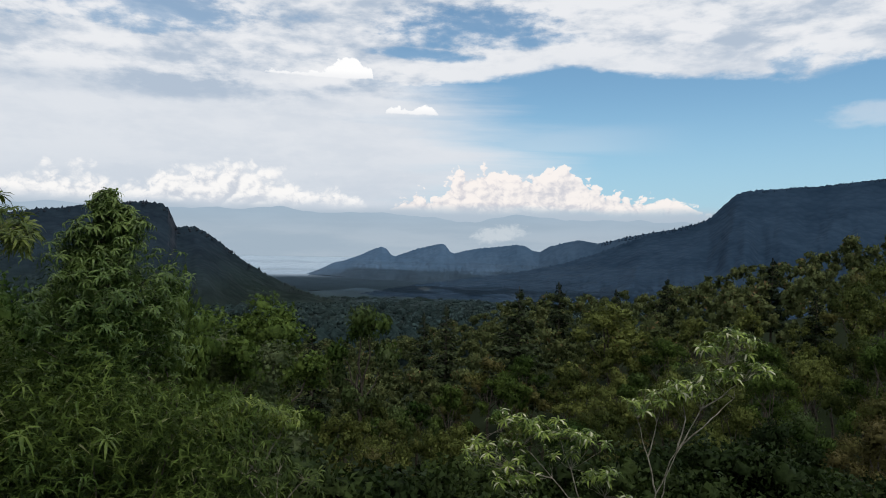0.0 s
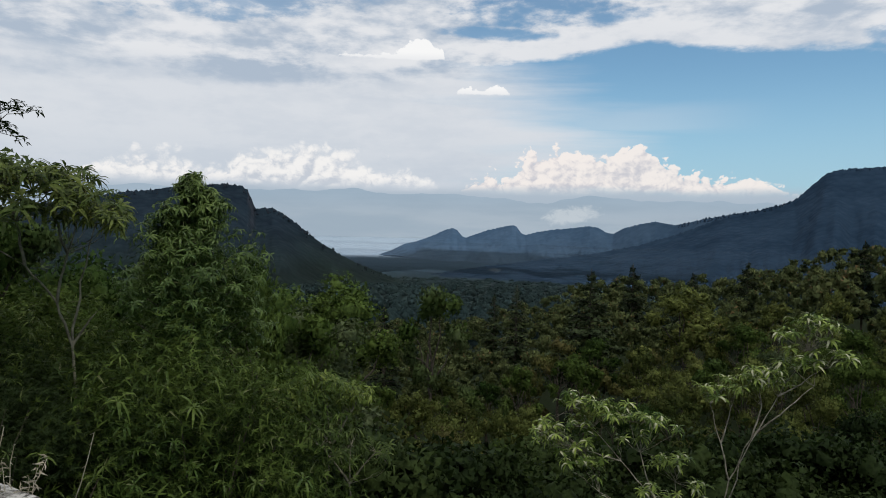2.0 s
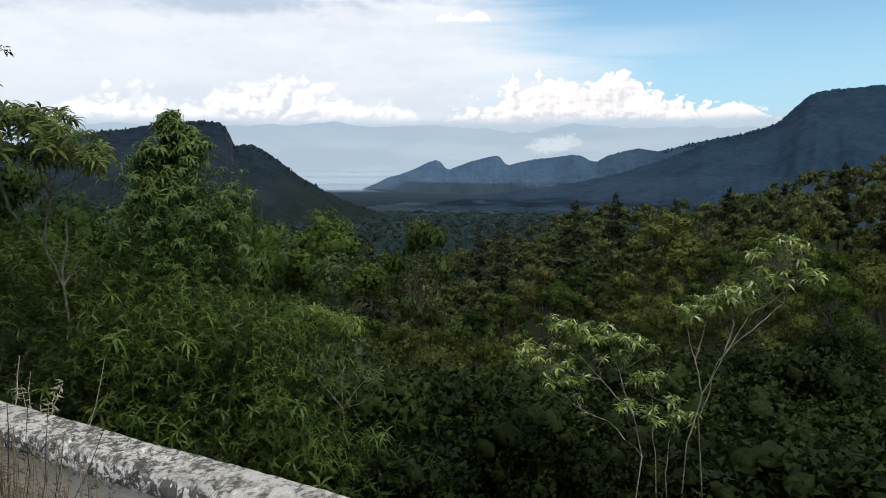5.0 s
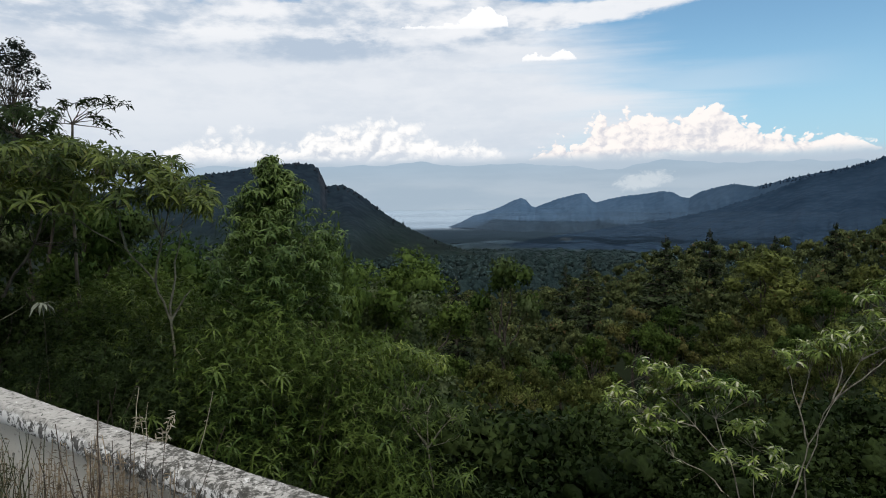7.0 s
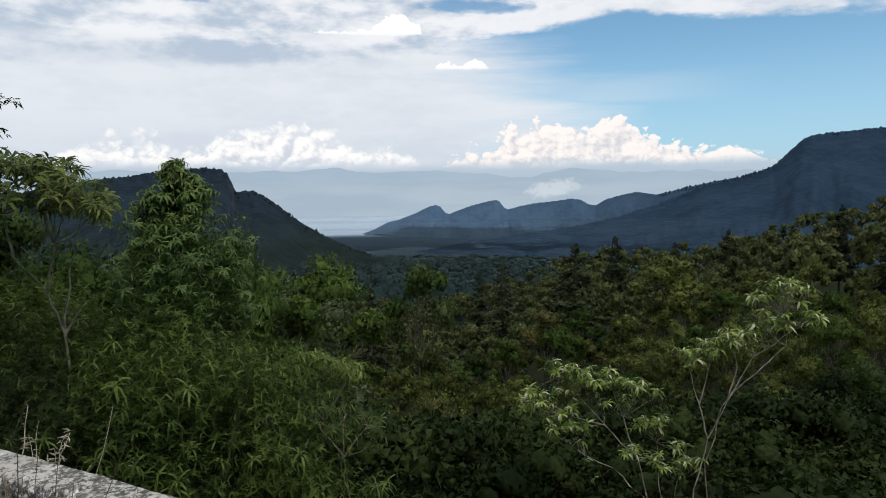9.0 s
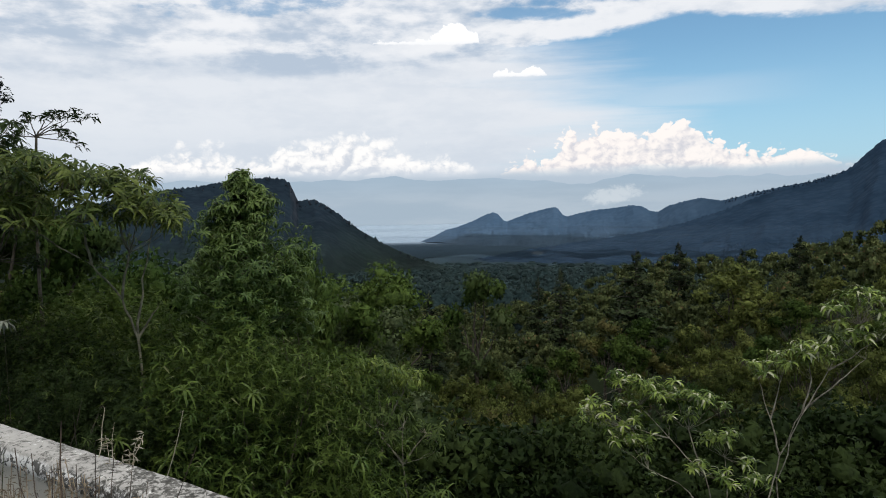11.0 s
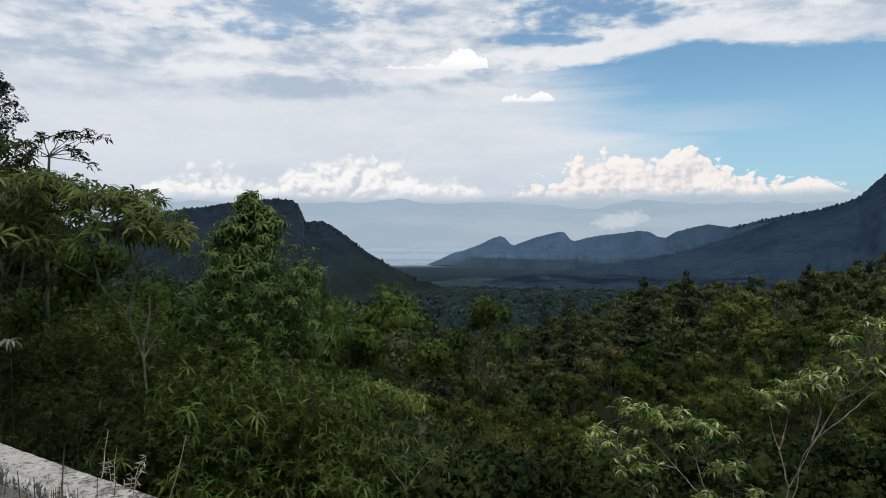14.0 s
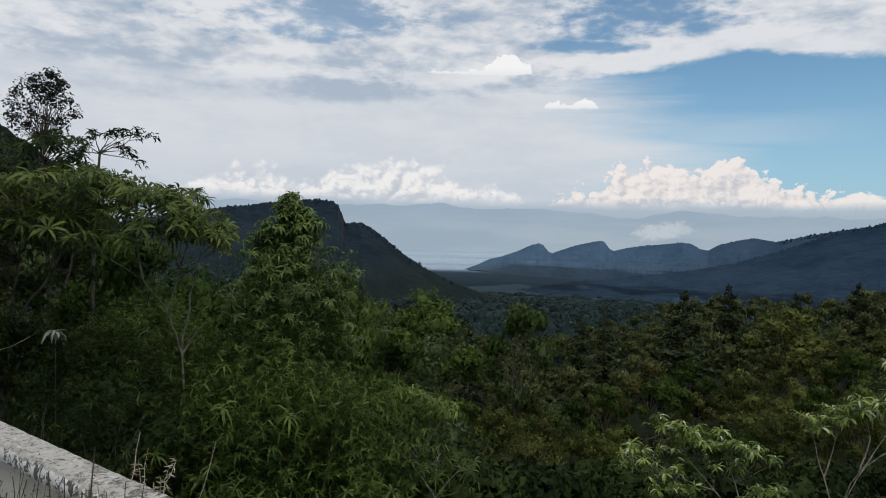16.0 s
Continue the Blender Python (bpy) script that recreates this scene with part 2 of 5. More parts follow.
def hill_material(name, dark, light, rock, rock_steep, patch=0.02, tuft=0.12, bare=0.3, glade=None, near=None, foot=None, mist=(0.0, -75.0)):
    """Wooded slopes seen from afar: crowns as tufts, bare rock where it is steep; distant ones have air haze painted
    into their colours.
    """
    m, g = material(name)
    geo = g.node("ShaderNodeNewGeometry")
    v = geo.outputs["Position"]
    sep = g.node("ShaderNodeSeparateXYZ")
    g.put(sep.inputs[0], geo.outputs["True Normal"])
    tufts = g.cells(v, tuft)
    f = g.add(g.mul(g.noise(v, patch, 6.0, 0.65), 1.2), g.mul(tufts, -0.25))
    c = g.mix(g.step(f, 0.15, 0.75), dark, light)
    # painted haze: the hazy colours give way to darker ones nearer by
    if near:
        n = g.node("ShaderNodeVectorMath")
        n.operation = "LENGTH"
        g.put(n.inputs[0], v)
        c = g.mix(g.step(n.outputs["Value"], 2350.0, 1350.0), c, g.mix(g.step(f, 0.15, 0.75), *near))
    # low slopes blend by height to the foot colours
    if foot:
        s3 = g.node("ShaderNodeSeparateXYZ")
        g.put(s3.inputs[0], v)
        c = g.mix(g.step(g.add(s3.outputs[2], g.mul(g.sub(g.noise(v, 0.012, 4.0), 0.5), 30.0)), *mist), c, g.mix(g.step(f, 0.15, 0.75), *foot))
    steep = g.step(g.add(sep.outputs[2], g.mul(g.sub(g.noise(v, patch * 2.2, 5.0), 0.5), 0.5)), rock_steep, rock_steep - 0.15)
    c = g.mix(g.mul(steep, bare), c, rock)
    if glade:
        off = g.node("ShaderNodeVectorMath")
        off.operation = "SUBTRACT"
        g.put(off.inputs[0], v)
        off.inputs[1].default_value = glade
        s2 = g.node("ShaderNodeSeparateXYZ")
        g.put(s2.inputs[0], off.outputs[0])
        x, y = g.mul(s2.outputs[0], 1 / 13.0), g.mul(s2.outputs[1], 1 / 30.0)
        d2 = g.add(g.add(g.mul(x, x), g.mul(y, y)), g.mul(g.sub(g.noise(v, 0.07, 4.0, 0.7), 0.5), 3.2))
        c = g.mix(g.step(d2, 1.1, 0.2, 0.0, 0.55), c, (0.085, 0.105, 0.12))
    finish(g, c, 0.95, g.mul(tufts, -1.0), 0.45, 4.0, spec=0.05)
    return m


LEAF_OLIVE = leaf_material("leaf_olive", (0.04344, 0.06319, 0.0158), (0.1936, 0.2212, 0.05924), (0.1421, 0.1185, 0.03949), share=0.04, through=0.4, odd=(0.1678, 0.1303, 0.05529))
# olive leaves made paler and greyer, distant air painted in
LEAF_FAR = leaf_material("leaf_far", (0.07722, 0.09953, 0.03775), (0.2316, 0.2539, 0.0961), (0.1802, 0.1288, 0.06006), share=0.04, through=0.4, mottle=2.2, odd=(0.2059, 0.1579, 0.08237))
LEAF_GREEN = leaf_material("leaf_green", (0.02646, 0.05774, 0.01203), (0.1203, 0.1757, 0.03849), through=0.4, odd=(0.1805, 0.2165, 0.1155))
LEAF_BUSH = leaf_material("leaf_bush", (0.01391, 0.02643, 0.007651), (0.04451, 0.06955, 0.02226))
LEAF_TIP = leaf_material("leaf_tip", (0.032, 0.058, 0.014), (0.105, 0.140, 0.040), shine=0.1, gloss=0.5)
LEAF_LIME = leaf_material("leaf_lime", (0.05, 0.09375, 0.0125), (0.2063, 0.2562, 0.0525), shine=0.25, gloss=0.45)
LEAF_GREY = leaf_material("leaf_grey", (0.018, 0.026, 0.020), (0.050, 0.062, 0.050))
LEAF_PALE = leaf_material("leaf_pale", (0.12, 0.138, 0.096), (0.216, 0.234, 0.18), shine=0.3, gloss=0.45)
LEAF_SHRUB = leaf_material("leaf_shrub", (0.045, 0.085, 0.012), (0.250, 0.320, 0.070), (0.38, 0.39, 0.25), share=0.10, shine=0.16, gloss=0.45, through=0.2)
LEAF_LEFT = leaf_material("leaf_left", (0.03025, 0.05775, 0.011), (0.1444, 0.1787, 0.0385), (0.22, 0.2063, 0.055), share=0.03, shine=0.18, gloss=0.5)
LEAF_SPIRE = leaf_material("leaf_spire", (0.04538, 0.09075, 0.02063), (0.2021, 0.2722, 0.066), shine=0.25, gloss=0.45)
# dark green, with the low slope's shade partly put into the colour
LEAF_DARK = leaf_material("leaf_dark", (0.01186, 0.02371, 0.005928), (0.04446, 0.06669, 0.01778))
LEAF_FRESH = leaf_material("leaf_fresh", (0.02242, 0.04763, 0.008407), (0.09245, 0.133, 0.02803), (0.1682, 0.1821, 0.08407), share=0.04)
NEEDLE = leaf_material("needle", (0.010, 0.019, 0.007), (0.042, 0.058, 0.024), through=0.15)
BARK_PALE = bark_material("bark_pale", (0.12, 0.105, 0.08), (0.29, 0.265, 0.21), 9.0)
BARK_MID = bark_material("bark_mid", (0.06, 0.058, 0.04), (0.17, 0.16, 0.11), 9.0)
BARK_DARK = bark_material("bark_dark", (0.032, 0.027, 0.020), (0.10, 0.085, 0.064))
STRAW_DARK = bark_material("straw_dark", (0.018, 0.012, 0.009), (0.07, 0.05, 0.035), 14.0)
STRAW = bark_material("straw", (0.075, 0.055, 0.036), (0.32, 0.25, 0.165), 14.0)
GRASS_DARK = bark_material("grass_dark", (0.035, 0.036, 0.015), (0.13, 0.11, 0.055), 14.0)
GRASS_GREEN = bark_material("grass_green", (0.016, 0.022, 0.008), (0.075, 0.080, 0.030), 14.0)
STRAW_PALE = bark_material("straw_pale", (0.20, 0.175, 0.115), (0.42, 0.38, 0.29), 14.0)
# the bluff's blue is distant air painted in; its foot is greener
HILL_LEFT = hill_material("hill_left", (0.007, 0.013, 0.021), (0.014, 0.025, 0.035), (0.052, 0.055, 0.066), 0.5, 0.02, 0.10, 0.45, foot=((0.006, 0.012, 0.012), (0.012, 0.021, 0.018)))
# haze of the distance painted in: blue here, paler in the chain
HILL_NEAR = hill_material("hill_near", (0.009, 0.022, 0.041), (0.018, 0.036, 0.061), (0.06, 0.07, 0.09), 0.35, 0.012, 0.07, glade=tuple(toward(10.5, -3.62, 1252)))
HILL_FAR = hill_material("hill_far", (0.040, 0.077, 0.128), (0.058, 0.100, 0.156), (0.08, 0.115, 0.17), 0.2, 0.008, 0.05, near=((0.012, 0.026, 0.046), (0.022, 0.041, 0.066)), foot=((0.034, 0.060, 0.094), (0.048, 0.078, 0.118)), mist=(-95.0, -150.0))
# the blue-green holds the valley's haze in the colour
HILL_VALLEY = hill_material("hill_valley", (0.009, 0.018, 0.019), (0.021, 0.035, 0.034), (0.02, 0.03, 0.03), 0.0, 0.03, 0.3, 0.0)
HILL_SIDE = hill_material("hill_side", (0.005, 0.009, 0.008), (0.015, 0.021, 0.017), (0.05, 0.05, 0.045), 0.3, 0.03, 0.2)


def ground_material():
    """Leaf litter near by, wooded valley further off, a pale plain with a town beyond; haze is painted in with
    distance.
    """
    m, g = material("ground")
    v = g.node("ShaderNodeNewGeometry").outputs["Position"]
    n = g.node("ShaderNodeVectorMath")
    n.operation = "LENGTH"
    g.put(n.inputs[0], v)
    r = n.outputs["Value"]
    litter = g.mix(g.noise(v, 1.7, 6.0, 0.7), (0.006, 0.010, 0.004), (0.020, 0.028, 0.010))
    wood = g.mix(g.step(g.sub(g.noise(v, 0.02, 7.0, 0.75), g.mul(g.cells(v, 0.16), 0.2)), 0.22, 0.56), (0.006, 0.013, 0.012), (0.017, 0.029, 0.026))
    # air haze painted in: the wood turns bluer with distance
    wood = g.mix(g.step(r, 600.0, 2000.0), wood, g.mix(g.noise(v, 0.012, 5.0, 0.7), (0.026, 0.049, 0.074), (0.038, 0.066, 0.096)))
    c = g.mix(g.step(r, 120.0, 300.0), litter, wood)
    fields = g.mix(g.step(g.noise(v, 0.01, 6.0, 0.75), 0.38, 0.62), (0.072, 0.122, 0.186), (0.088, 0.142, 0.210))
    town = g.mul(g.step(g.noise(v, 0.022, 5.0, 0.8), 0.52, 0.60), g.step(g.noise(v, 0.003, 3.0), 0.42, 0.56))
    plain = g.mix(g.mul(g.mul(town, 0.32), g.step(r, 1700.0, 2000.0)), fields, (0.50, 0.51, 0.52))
    # the plain pales with distance, haze put into its colour
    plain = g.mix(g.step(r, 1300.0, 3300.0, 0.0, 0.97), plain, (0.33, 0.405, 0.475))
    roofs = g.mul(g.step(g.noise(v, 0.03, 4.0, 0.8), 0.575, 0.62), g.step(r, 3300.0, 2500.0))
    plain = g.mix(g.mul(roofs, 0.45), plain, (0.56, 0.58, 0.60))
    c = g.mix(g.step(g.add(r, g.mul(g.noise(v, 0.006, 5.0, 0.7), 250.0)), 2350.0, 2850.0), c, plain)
    finish(g, c, 0.95, g.noise(v, 3.0, 5.0), 0.5, 0.05, spec=0.05)
    return m


def parapet_material():
    """Flaking white limewash over grey mortar on top, a cleaner buff coat on the sides."""
    m, g = material("flaking_limewash")
    geo = g.node("ShaderNodeNewGeometry")
    v = g.node("ShaderNodeTexCoord").outputs["Object"]
    sep = g.node("ShaderNodeSeparateXYZ")
    g.put(sep.inputs[0], v)
    z = sep.outputs[2]
    big, fine, grit = g.noise(v, 5.0, 4.0, 0.6), g.noise(v, 45.0, 5.0, 0.7, 0.8), g.noise(v, 190.0, 3.0)
    mid = g.noise(v, 19.0, 5.0, 0.65, 1.2)
    mortar = g.mix(mid, (0.20, 0.19, 0.175), (0.47, 0.455, 0.42))
    pits = g.step(g.add(g.mul(fine, 0.7), g.mul(mid, 0.5)), 0.565, 0.50)
    mortar = g.mix(g.mul(pits, 0.85), mortar, (0.05, 0.048, 0.042))
    paint = g.step(g.add(g.mul(mid, 0.8), g.add(g.mul(big, 0.3), g.mul(fine, 0.25))), 0.80, 0.825)
    limewash = g.mix(grit, (0.53, 0.52, 0.495), (0.74, 0.73, 0.71))
    top = g.mix(paint, mortar, limewash)
    chips = g.step(g.add(g.mul(g.noise(v, 27.0, 5.0, 0.65, 1.0), 1.0), g.mul(big, 0.45)), 0.735, 0.69)
    lip = g.mix(chips, limewash, g.mix(fine, (0.03, 0.03, 0.027), (0.16, 0.155, 0.145)))
    wash = g.mix(g.noise(g.xyz(g.mul(sep.outputs[0], 2.0), sep.outputs[1], g.mul(z, 0.4)), 3.0, 5.0, 0.6), (0.44, 0.41, 0.36), (0.62, 0.59, 0.53))
    spots = g.step(g.add(g.mul(mid, 0.6), g.mul(fine, 0.5)), 0.485, 0.44)
    side = g.mix(g.mul(spots, 0.85), wash, (0.11, 0.10, 0.085))
    wob = g.mul(g.sub(big, 0.5), 0.03)
    zz = g.add(z, wob)
    c = g.mix(g.step(zz, WALL_TOP - 0.085, WALL_TOP - 0.078), side, lip)
    c = g.mix(g.step(g.add(z, g.mul(g.sub(mid, 0.5), 0.05)), WALL_TOP - 0.024, WALL_TOP - 0.010), c, top)
    crust = g.mul(g.step(g.noise(v, 1.1, 3.0), 0.50, 0.62), g.step(g.add(g.mul(fine, 0.6), g.mul(mid, 0.6)), 0.64, 0.58))
    c = g.mix(g.mul(g.mul(crust, 0.8), g.step(z, WALL_TOP - 0.12, WALL_TOP - 0.07)), c, (0.035, 0.034, 0.028))
    relief = g.add(g.mul(paint, 0.5), g.add(g.mul(fine, 0.7), g.mul(grit, 0.3)))
    finish(g, c, 0.9, relief, 0.7, 0.006, spec=0.2)
    return m


# ---- meshes ----


def mesh_of(name, verts, faces, mat, smooth=False, normals=None):
    """A mesh from arrays: verts (n, 3), faces (m, k); normals let many small leaves shade as one rounded mass."""
    verts, faces = np.asarray(verts, dtype=np.float32), np.asarray(faces, dtype=np.int32)
    me = bpy.data.meshes.new(name)
    n, k = faces.shape
    me.vertices.add(len(verts))
    me.vertices.foreach_set("co", verts.ravel())
    me.loops.add(n * k)
    me.loops.foreach_set("vertex_index", faces.ravel())
    me.polygons.add(n)
    me.polygons.foreach_set("loop_start", np.arange(n, dtype=np.int32) * k)
    me.update(calc_edges=True)
    me.validate()
    me.polygons.foreach_set("use_smooth", np.full(len(me.polygons), smooth or normals is not None))
    if normals is not None:
        me.normals_split_custom_set_from_vertices(np.asarray(normals, dtype=np.float32))
    me.materials.append(mat)
    return me


def part(name, me, parent, label="", at=None):
    ob = new(name, me)
    ob.parent = parent
    if at is not None:
        ob.matrix_basis = at
    return tagged(ob, label) if label else ob


def join(pieces):
    """Several (verts, faces) pairs as one."""
    vs, fs, n = [], [], 0
    for v, f in pieces:
        vs.append(np.asarray(v, dtype=float))
        fs.append(np.asarray(f, dtype=int) + n)
        n += len(v)
    return np.concatenate(vs), np.concatenate(fs)


def tube(path, radii, sides=6):
    """A tapered limb along a path, in quads, closed at its tip."""
    path = [Vector(p) for p in path]
    v, f = [], []
    for i, p in enumerate(path):
        d = (path[min(i + 1, len(path) - 1)] - path[max(i - 1, 0)]).normalized()
        a = d.orthogonal().normalized()
        b = d.cross(a)
        for k in range(sides):
            t = 2 * math.pi * k / sides
            v.append(p + radii[i] * (math.cos(t) * a + math.sin(t) * b))
    for i in range(len(path) - 1):
        for k in range(sides):
            j = (k + 1) % sides
            f.append((i * sides + k, i * sides + j, (i + 1) * sides + j, (i + 1) * sides + k))
    return np.array([tuple(p) for p in v]), np.array(f)


def bent(a, b, rng, sway=0.08, n=6, sag=0.0):
    """A slightly crooked path from a to b."""
    a, b = Vector(a), Vector(b)
    length = (b - a).length
    out = []
    for i in range(n + 1):
        t = i / n
        p = a.lerp(b, t) + Vector((0, 0, sag * length * 4 * t * (1 - t)))
        if 0 < i < n:
            p += sway * length * Vector((rng.uniform(-1, 1), rng.uniform(-1, 1), rng.uniform(-0.5, 0.5))) * 0.5
        out.append(p)
    return out


def turns(dirs, rng, spin=True):
    """Rotation matrices that lay the z axis along each direction, with a random spin."""
    d = dirs / np.linalg.norm(dirs, axis=1, keepdims=True)
    ref = np.where(np.abs(d[:, 2:3]) < 0.9, np.array([[0.0, 0.0, 1.0]]), np.array([[1.0, 0.0, 0.0]]))
    x = np.cross(ref, d)
    x /= np.linalg.norm(x, axis=1, keepdims=True)
    y = np.cross(d, x)
    t = rng.uniform(0, 2 * math.pi, (len(d), 1)) if spin else np.zeros((len(d), 1))
    x2, y2 = np.cos(t) * x + np.sin(t) * y, -np.sin(t) * x + np.cos(t) * y
    return np.stack([x2, y2, d], axis=2)


def scatter(v, f, rot, pos, size):
    """Copies of a small form, turned, scaled and placed, as one (verts, faces)."""
    n = len(pos)
    out = np.einsum("nij,vj->nvi", rot * size[:, None, None], v) + pos[:, None, :]
    faces = f[None] + (np.arange(n) * len(v))[:, None, None]
    return out.reshape(-1, 3), faces.reshape(-1, f.shape[1])


def blade(length, width, droop, fold=0.25, lift=0.35):
    """A long leaf that leaves the origin along x, rises and hangs over at its tip; triangles."""
    st = [0.0, 0.3, 0.68, 1.0]
    wd = [0.12, 0.85, 0.8, 0.0]
    v, f = [], []
    for s, w in zip(st, wd):
        x, z = length * s * (1 - 0.25 * droop * s), length * (lift * s - droop * s * s)
        v += [(x, -width * w / 2, z + fold * width * w / 2), (x, 0, z), (x, width * w / 2, z + fold * width * w / 2)]
    for i in range(3):
        a = i * 3
        if i < 2:
            f += [(a, a + 3, a + 4), (a, a + 4, a + 1), (a + 1, a + 4, a + 5), (a + 1, a + 5, a + 2)]
        else:
            f += [(a, a + 4, a + 1), (a + 1, a + 4, a + 2)]
    return np.array(v), np.array(f)


def rosette(rng, n=12, length=0.24, width=0.05, droop=0.75):
    """A whorl of long drooping leaves round a shoot's tip."""
    out = []
    for i in range(n):
        s = rng.uniform(0.75, 1.15)
        v, f = blade(length * s, width * s, droop * rng.uniform(0.6, 1.3), lift=rng.uniform(0.15, 0.75))
        t = i * 2.4 + rng.uniform(-0.3, 0.3)
        c, q = math.cos(t), math.sin(t)
        v = v @ np.array([[c, q, 0], [-q, c, 0], [0, 0, 1]])
        v[:, 2] += 0.02 * i / n
        out.append((v, f))
    return join(out)


LEAF_QUAD = (np.array([(-0.5, 0, 0), (0.05, -0.38, 0.08), (0.5, 0, -0.06), (-0.05, 0.38, 0.08)]), np.array([(0, 1, 2), (0, 2, 3)]))
LEAF_SLIM = (np.array([(0, 0, 0), (0.45, -0.075, 0.06), (1.0, 0, -0.22), (0.45, 0.075, 0.06)]), np.array([(0, 1, 2), (0, 2, 3)]))


LEAF_TRI = (np.array([(-0.5, -0.34, 0.03), (0.55, -0.05, -0.05), (-0.28, 0.52, 0.05)]), np.array([(0, 1, 2)]))
LEAF_THIN = (np.array([(0, -0.075, 0.0), (1.0, 0, -0.15), (0.15, 0.075, 0.05)]), np.array([(0, 1, 2)]))


def ball_points(rng, n, up=0.0):
    d = rng.normal(size=(n, 3))
    d[:, 2] += up
    return d / np.linalg.norm(d, axis=1, keepdims=True)


def ico(level):
    bm = bmesh.new()
    bmesh.ops.create_icosphere(bm, subdivisions=level, radius=1.0)
    v, f = np.array([tuple(v.co) for v in bm.verts]), np.array([[v.index for v in f.verts] for f in bm.faces])
    bm.free()
    return v, f


BALL = {1: ico(1), 2: ico(2), 3: ico(3)}


def lumps(centres, radii, flat, level=2, fill=0.9, seed=0.0):
    """The inner, denser foliage of each clump: a knobbly mass with its own uneven surface."""
    v0, f0 = BALL[level]
    vs, ns, fs = [], [], []
    for i, (c, r) in enumerate(zip(centres, radii)):
        k = np.array([1 + 0.45 * noise.noise(Vector(p) * 2.1 + Vector((i * 3.7 + seed, 0, 0))) + 0.28 * noise.noise(Vector(p) * 5.0 + Vector((0, i * 2.3, seed))) for p in v0])
        vs.append(np.asarray(c) + v0 * (k * r * fill)[:, None] * np.array([1, 1, flat]))
        fs.append(f0 + i * len(v0))
        ns.append(v0)
    return np.concatenate(vs), np.concatenate(fs), np.concatenate(ns)


def leafy(rng, centres, radii, per, size, up=0.6, form=LEAF_TRI, flat=0.75):
    """Leaves on the outer, upper side of many overlapping clumps."""
    cs = np.repeat(np.asarray(centres), per, axis=0)
    rs = np.repeat(np.asarray(radii), per)
    d = ball_points(rng, len(cs), up * 0.5)
    depth = rng.uniform(0.5, 1.05, len(cs)) ** 0.6
    pos = cs + d * (rs * depth)[:, None] * np.array([1, 1, flat])
    nrm = d * 0.6 + ball_points(rng, len(cs)) * 0.4 + np.array([0, 0, 0.35 + up * 0.8])
    heart = np.mean(np.asarray(centres), axis=0) - np.array([0, 0, 1.0])
    out = pos - heart
    out /= np.linalg.norm(out, axis=1, keepdims=True) + 1e-6
    soft = d * 0.75 + out * 0.45 + ball_points(rng, len(cs)) * 0.38 + np.array([0, 0, 0.1])
    soft /= np.linalg.norm(soft, axis=1, keepdims=True)
    v, f = scatter(*form, turns(nrm, rng), pos, size * rng.uniform(0.6, 1.35, len(cs)))
    n = np.repeat(soft, len(form[0]), axis=0)
    return v, f, n


# ---- lie of the land ----
WALL_N = np.array([math.cos(radians(55.93)), math.sin(radians(55.93))])
WALL_OUT, WALL_TOP = 1.462, 0.6


def crest(az):
    """Height in degrees to which the near woods rise."""
    return np.interp(az, [-60, -25, -12, -4, 4, 9, 13, 16, 18, 22, 31, 35.5, 38.7, 42, 46, 60, 90], [-2, -6.5, -8.6, -9.4, -9.3, -8.8, -7.9, -6.8, -6.0, -5.3, -3.9, -2.4, -1.4, -0.5, 1.3, 4, 6])


def reach(az):
    return np.interp(az, [-40, -10, 5, 14, 25, 45, 80], [90, 150, 230, 190, 140, 115, 90])


def canopy(az, r):
    """Height of the tree tops in the near woods."""
    far = reach(az)
    z1 = 1.6 + far * np.tan(np.radians(crest(az)))
    s = np.clip((r - 14) / (far - 14), 0, 1) ** 0.8
    return -5.6 + (z1 + 5.6) * s


def stature(r):
    return np.interp(r, [14, 40, 120], [4.5, 6.5, 9.0])


def ground_z(x, y):
    r, az = np.hypot(x, y), np.degrees(np.arctan2(x, y))
    far = reach(az)
    inner = canopy(az, r) - stature(r)
    edge = canopy(az, far) - stature(far)
    outer = np.where(r < 600, edge + (-64 - edge) * np.clip((r - far) / (600 - far), 0, 1) ** 0.8, np.interp(r, [600, 900, 1200, 1900, 2600], [-64, -90, -106, -128, -150]))
    z = np.where(r < far, inner, outer)
    s = x * WALL_N[0] + y * WALL_N[1] - WALL_OUT - 0.3
    k = np.clip(s / np.maximum(9.0, 0.35 * r), 0, 1)
    return z * (k * k * (3 - 2 * k)) - np.clip(s * 0.2, 0, 0.4)


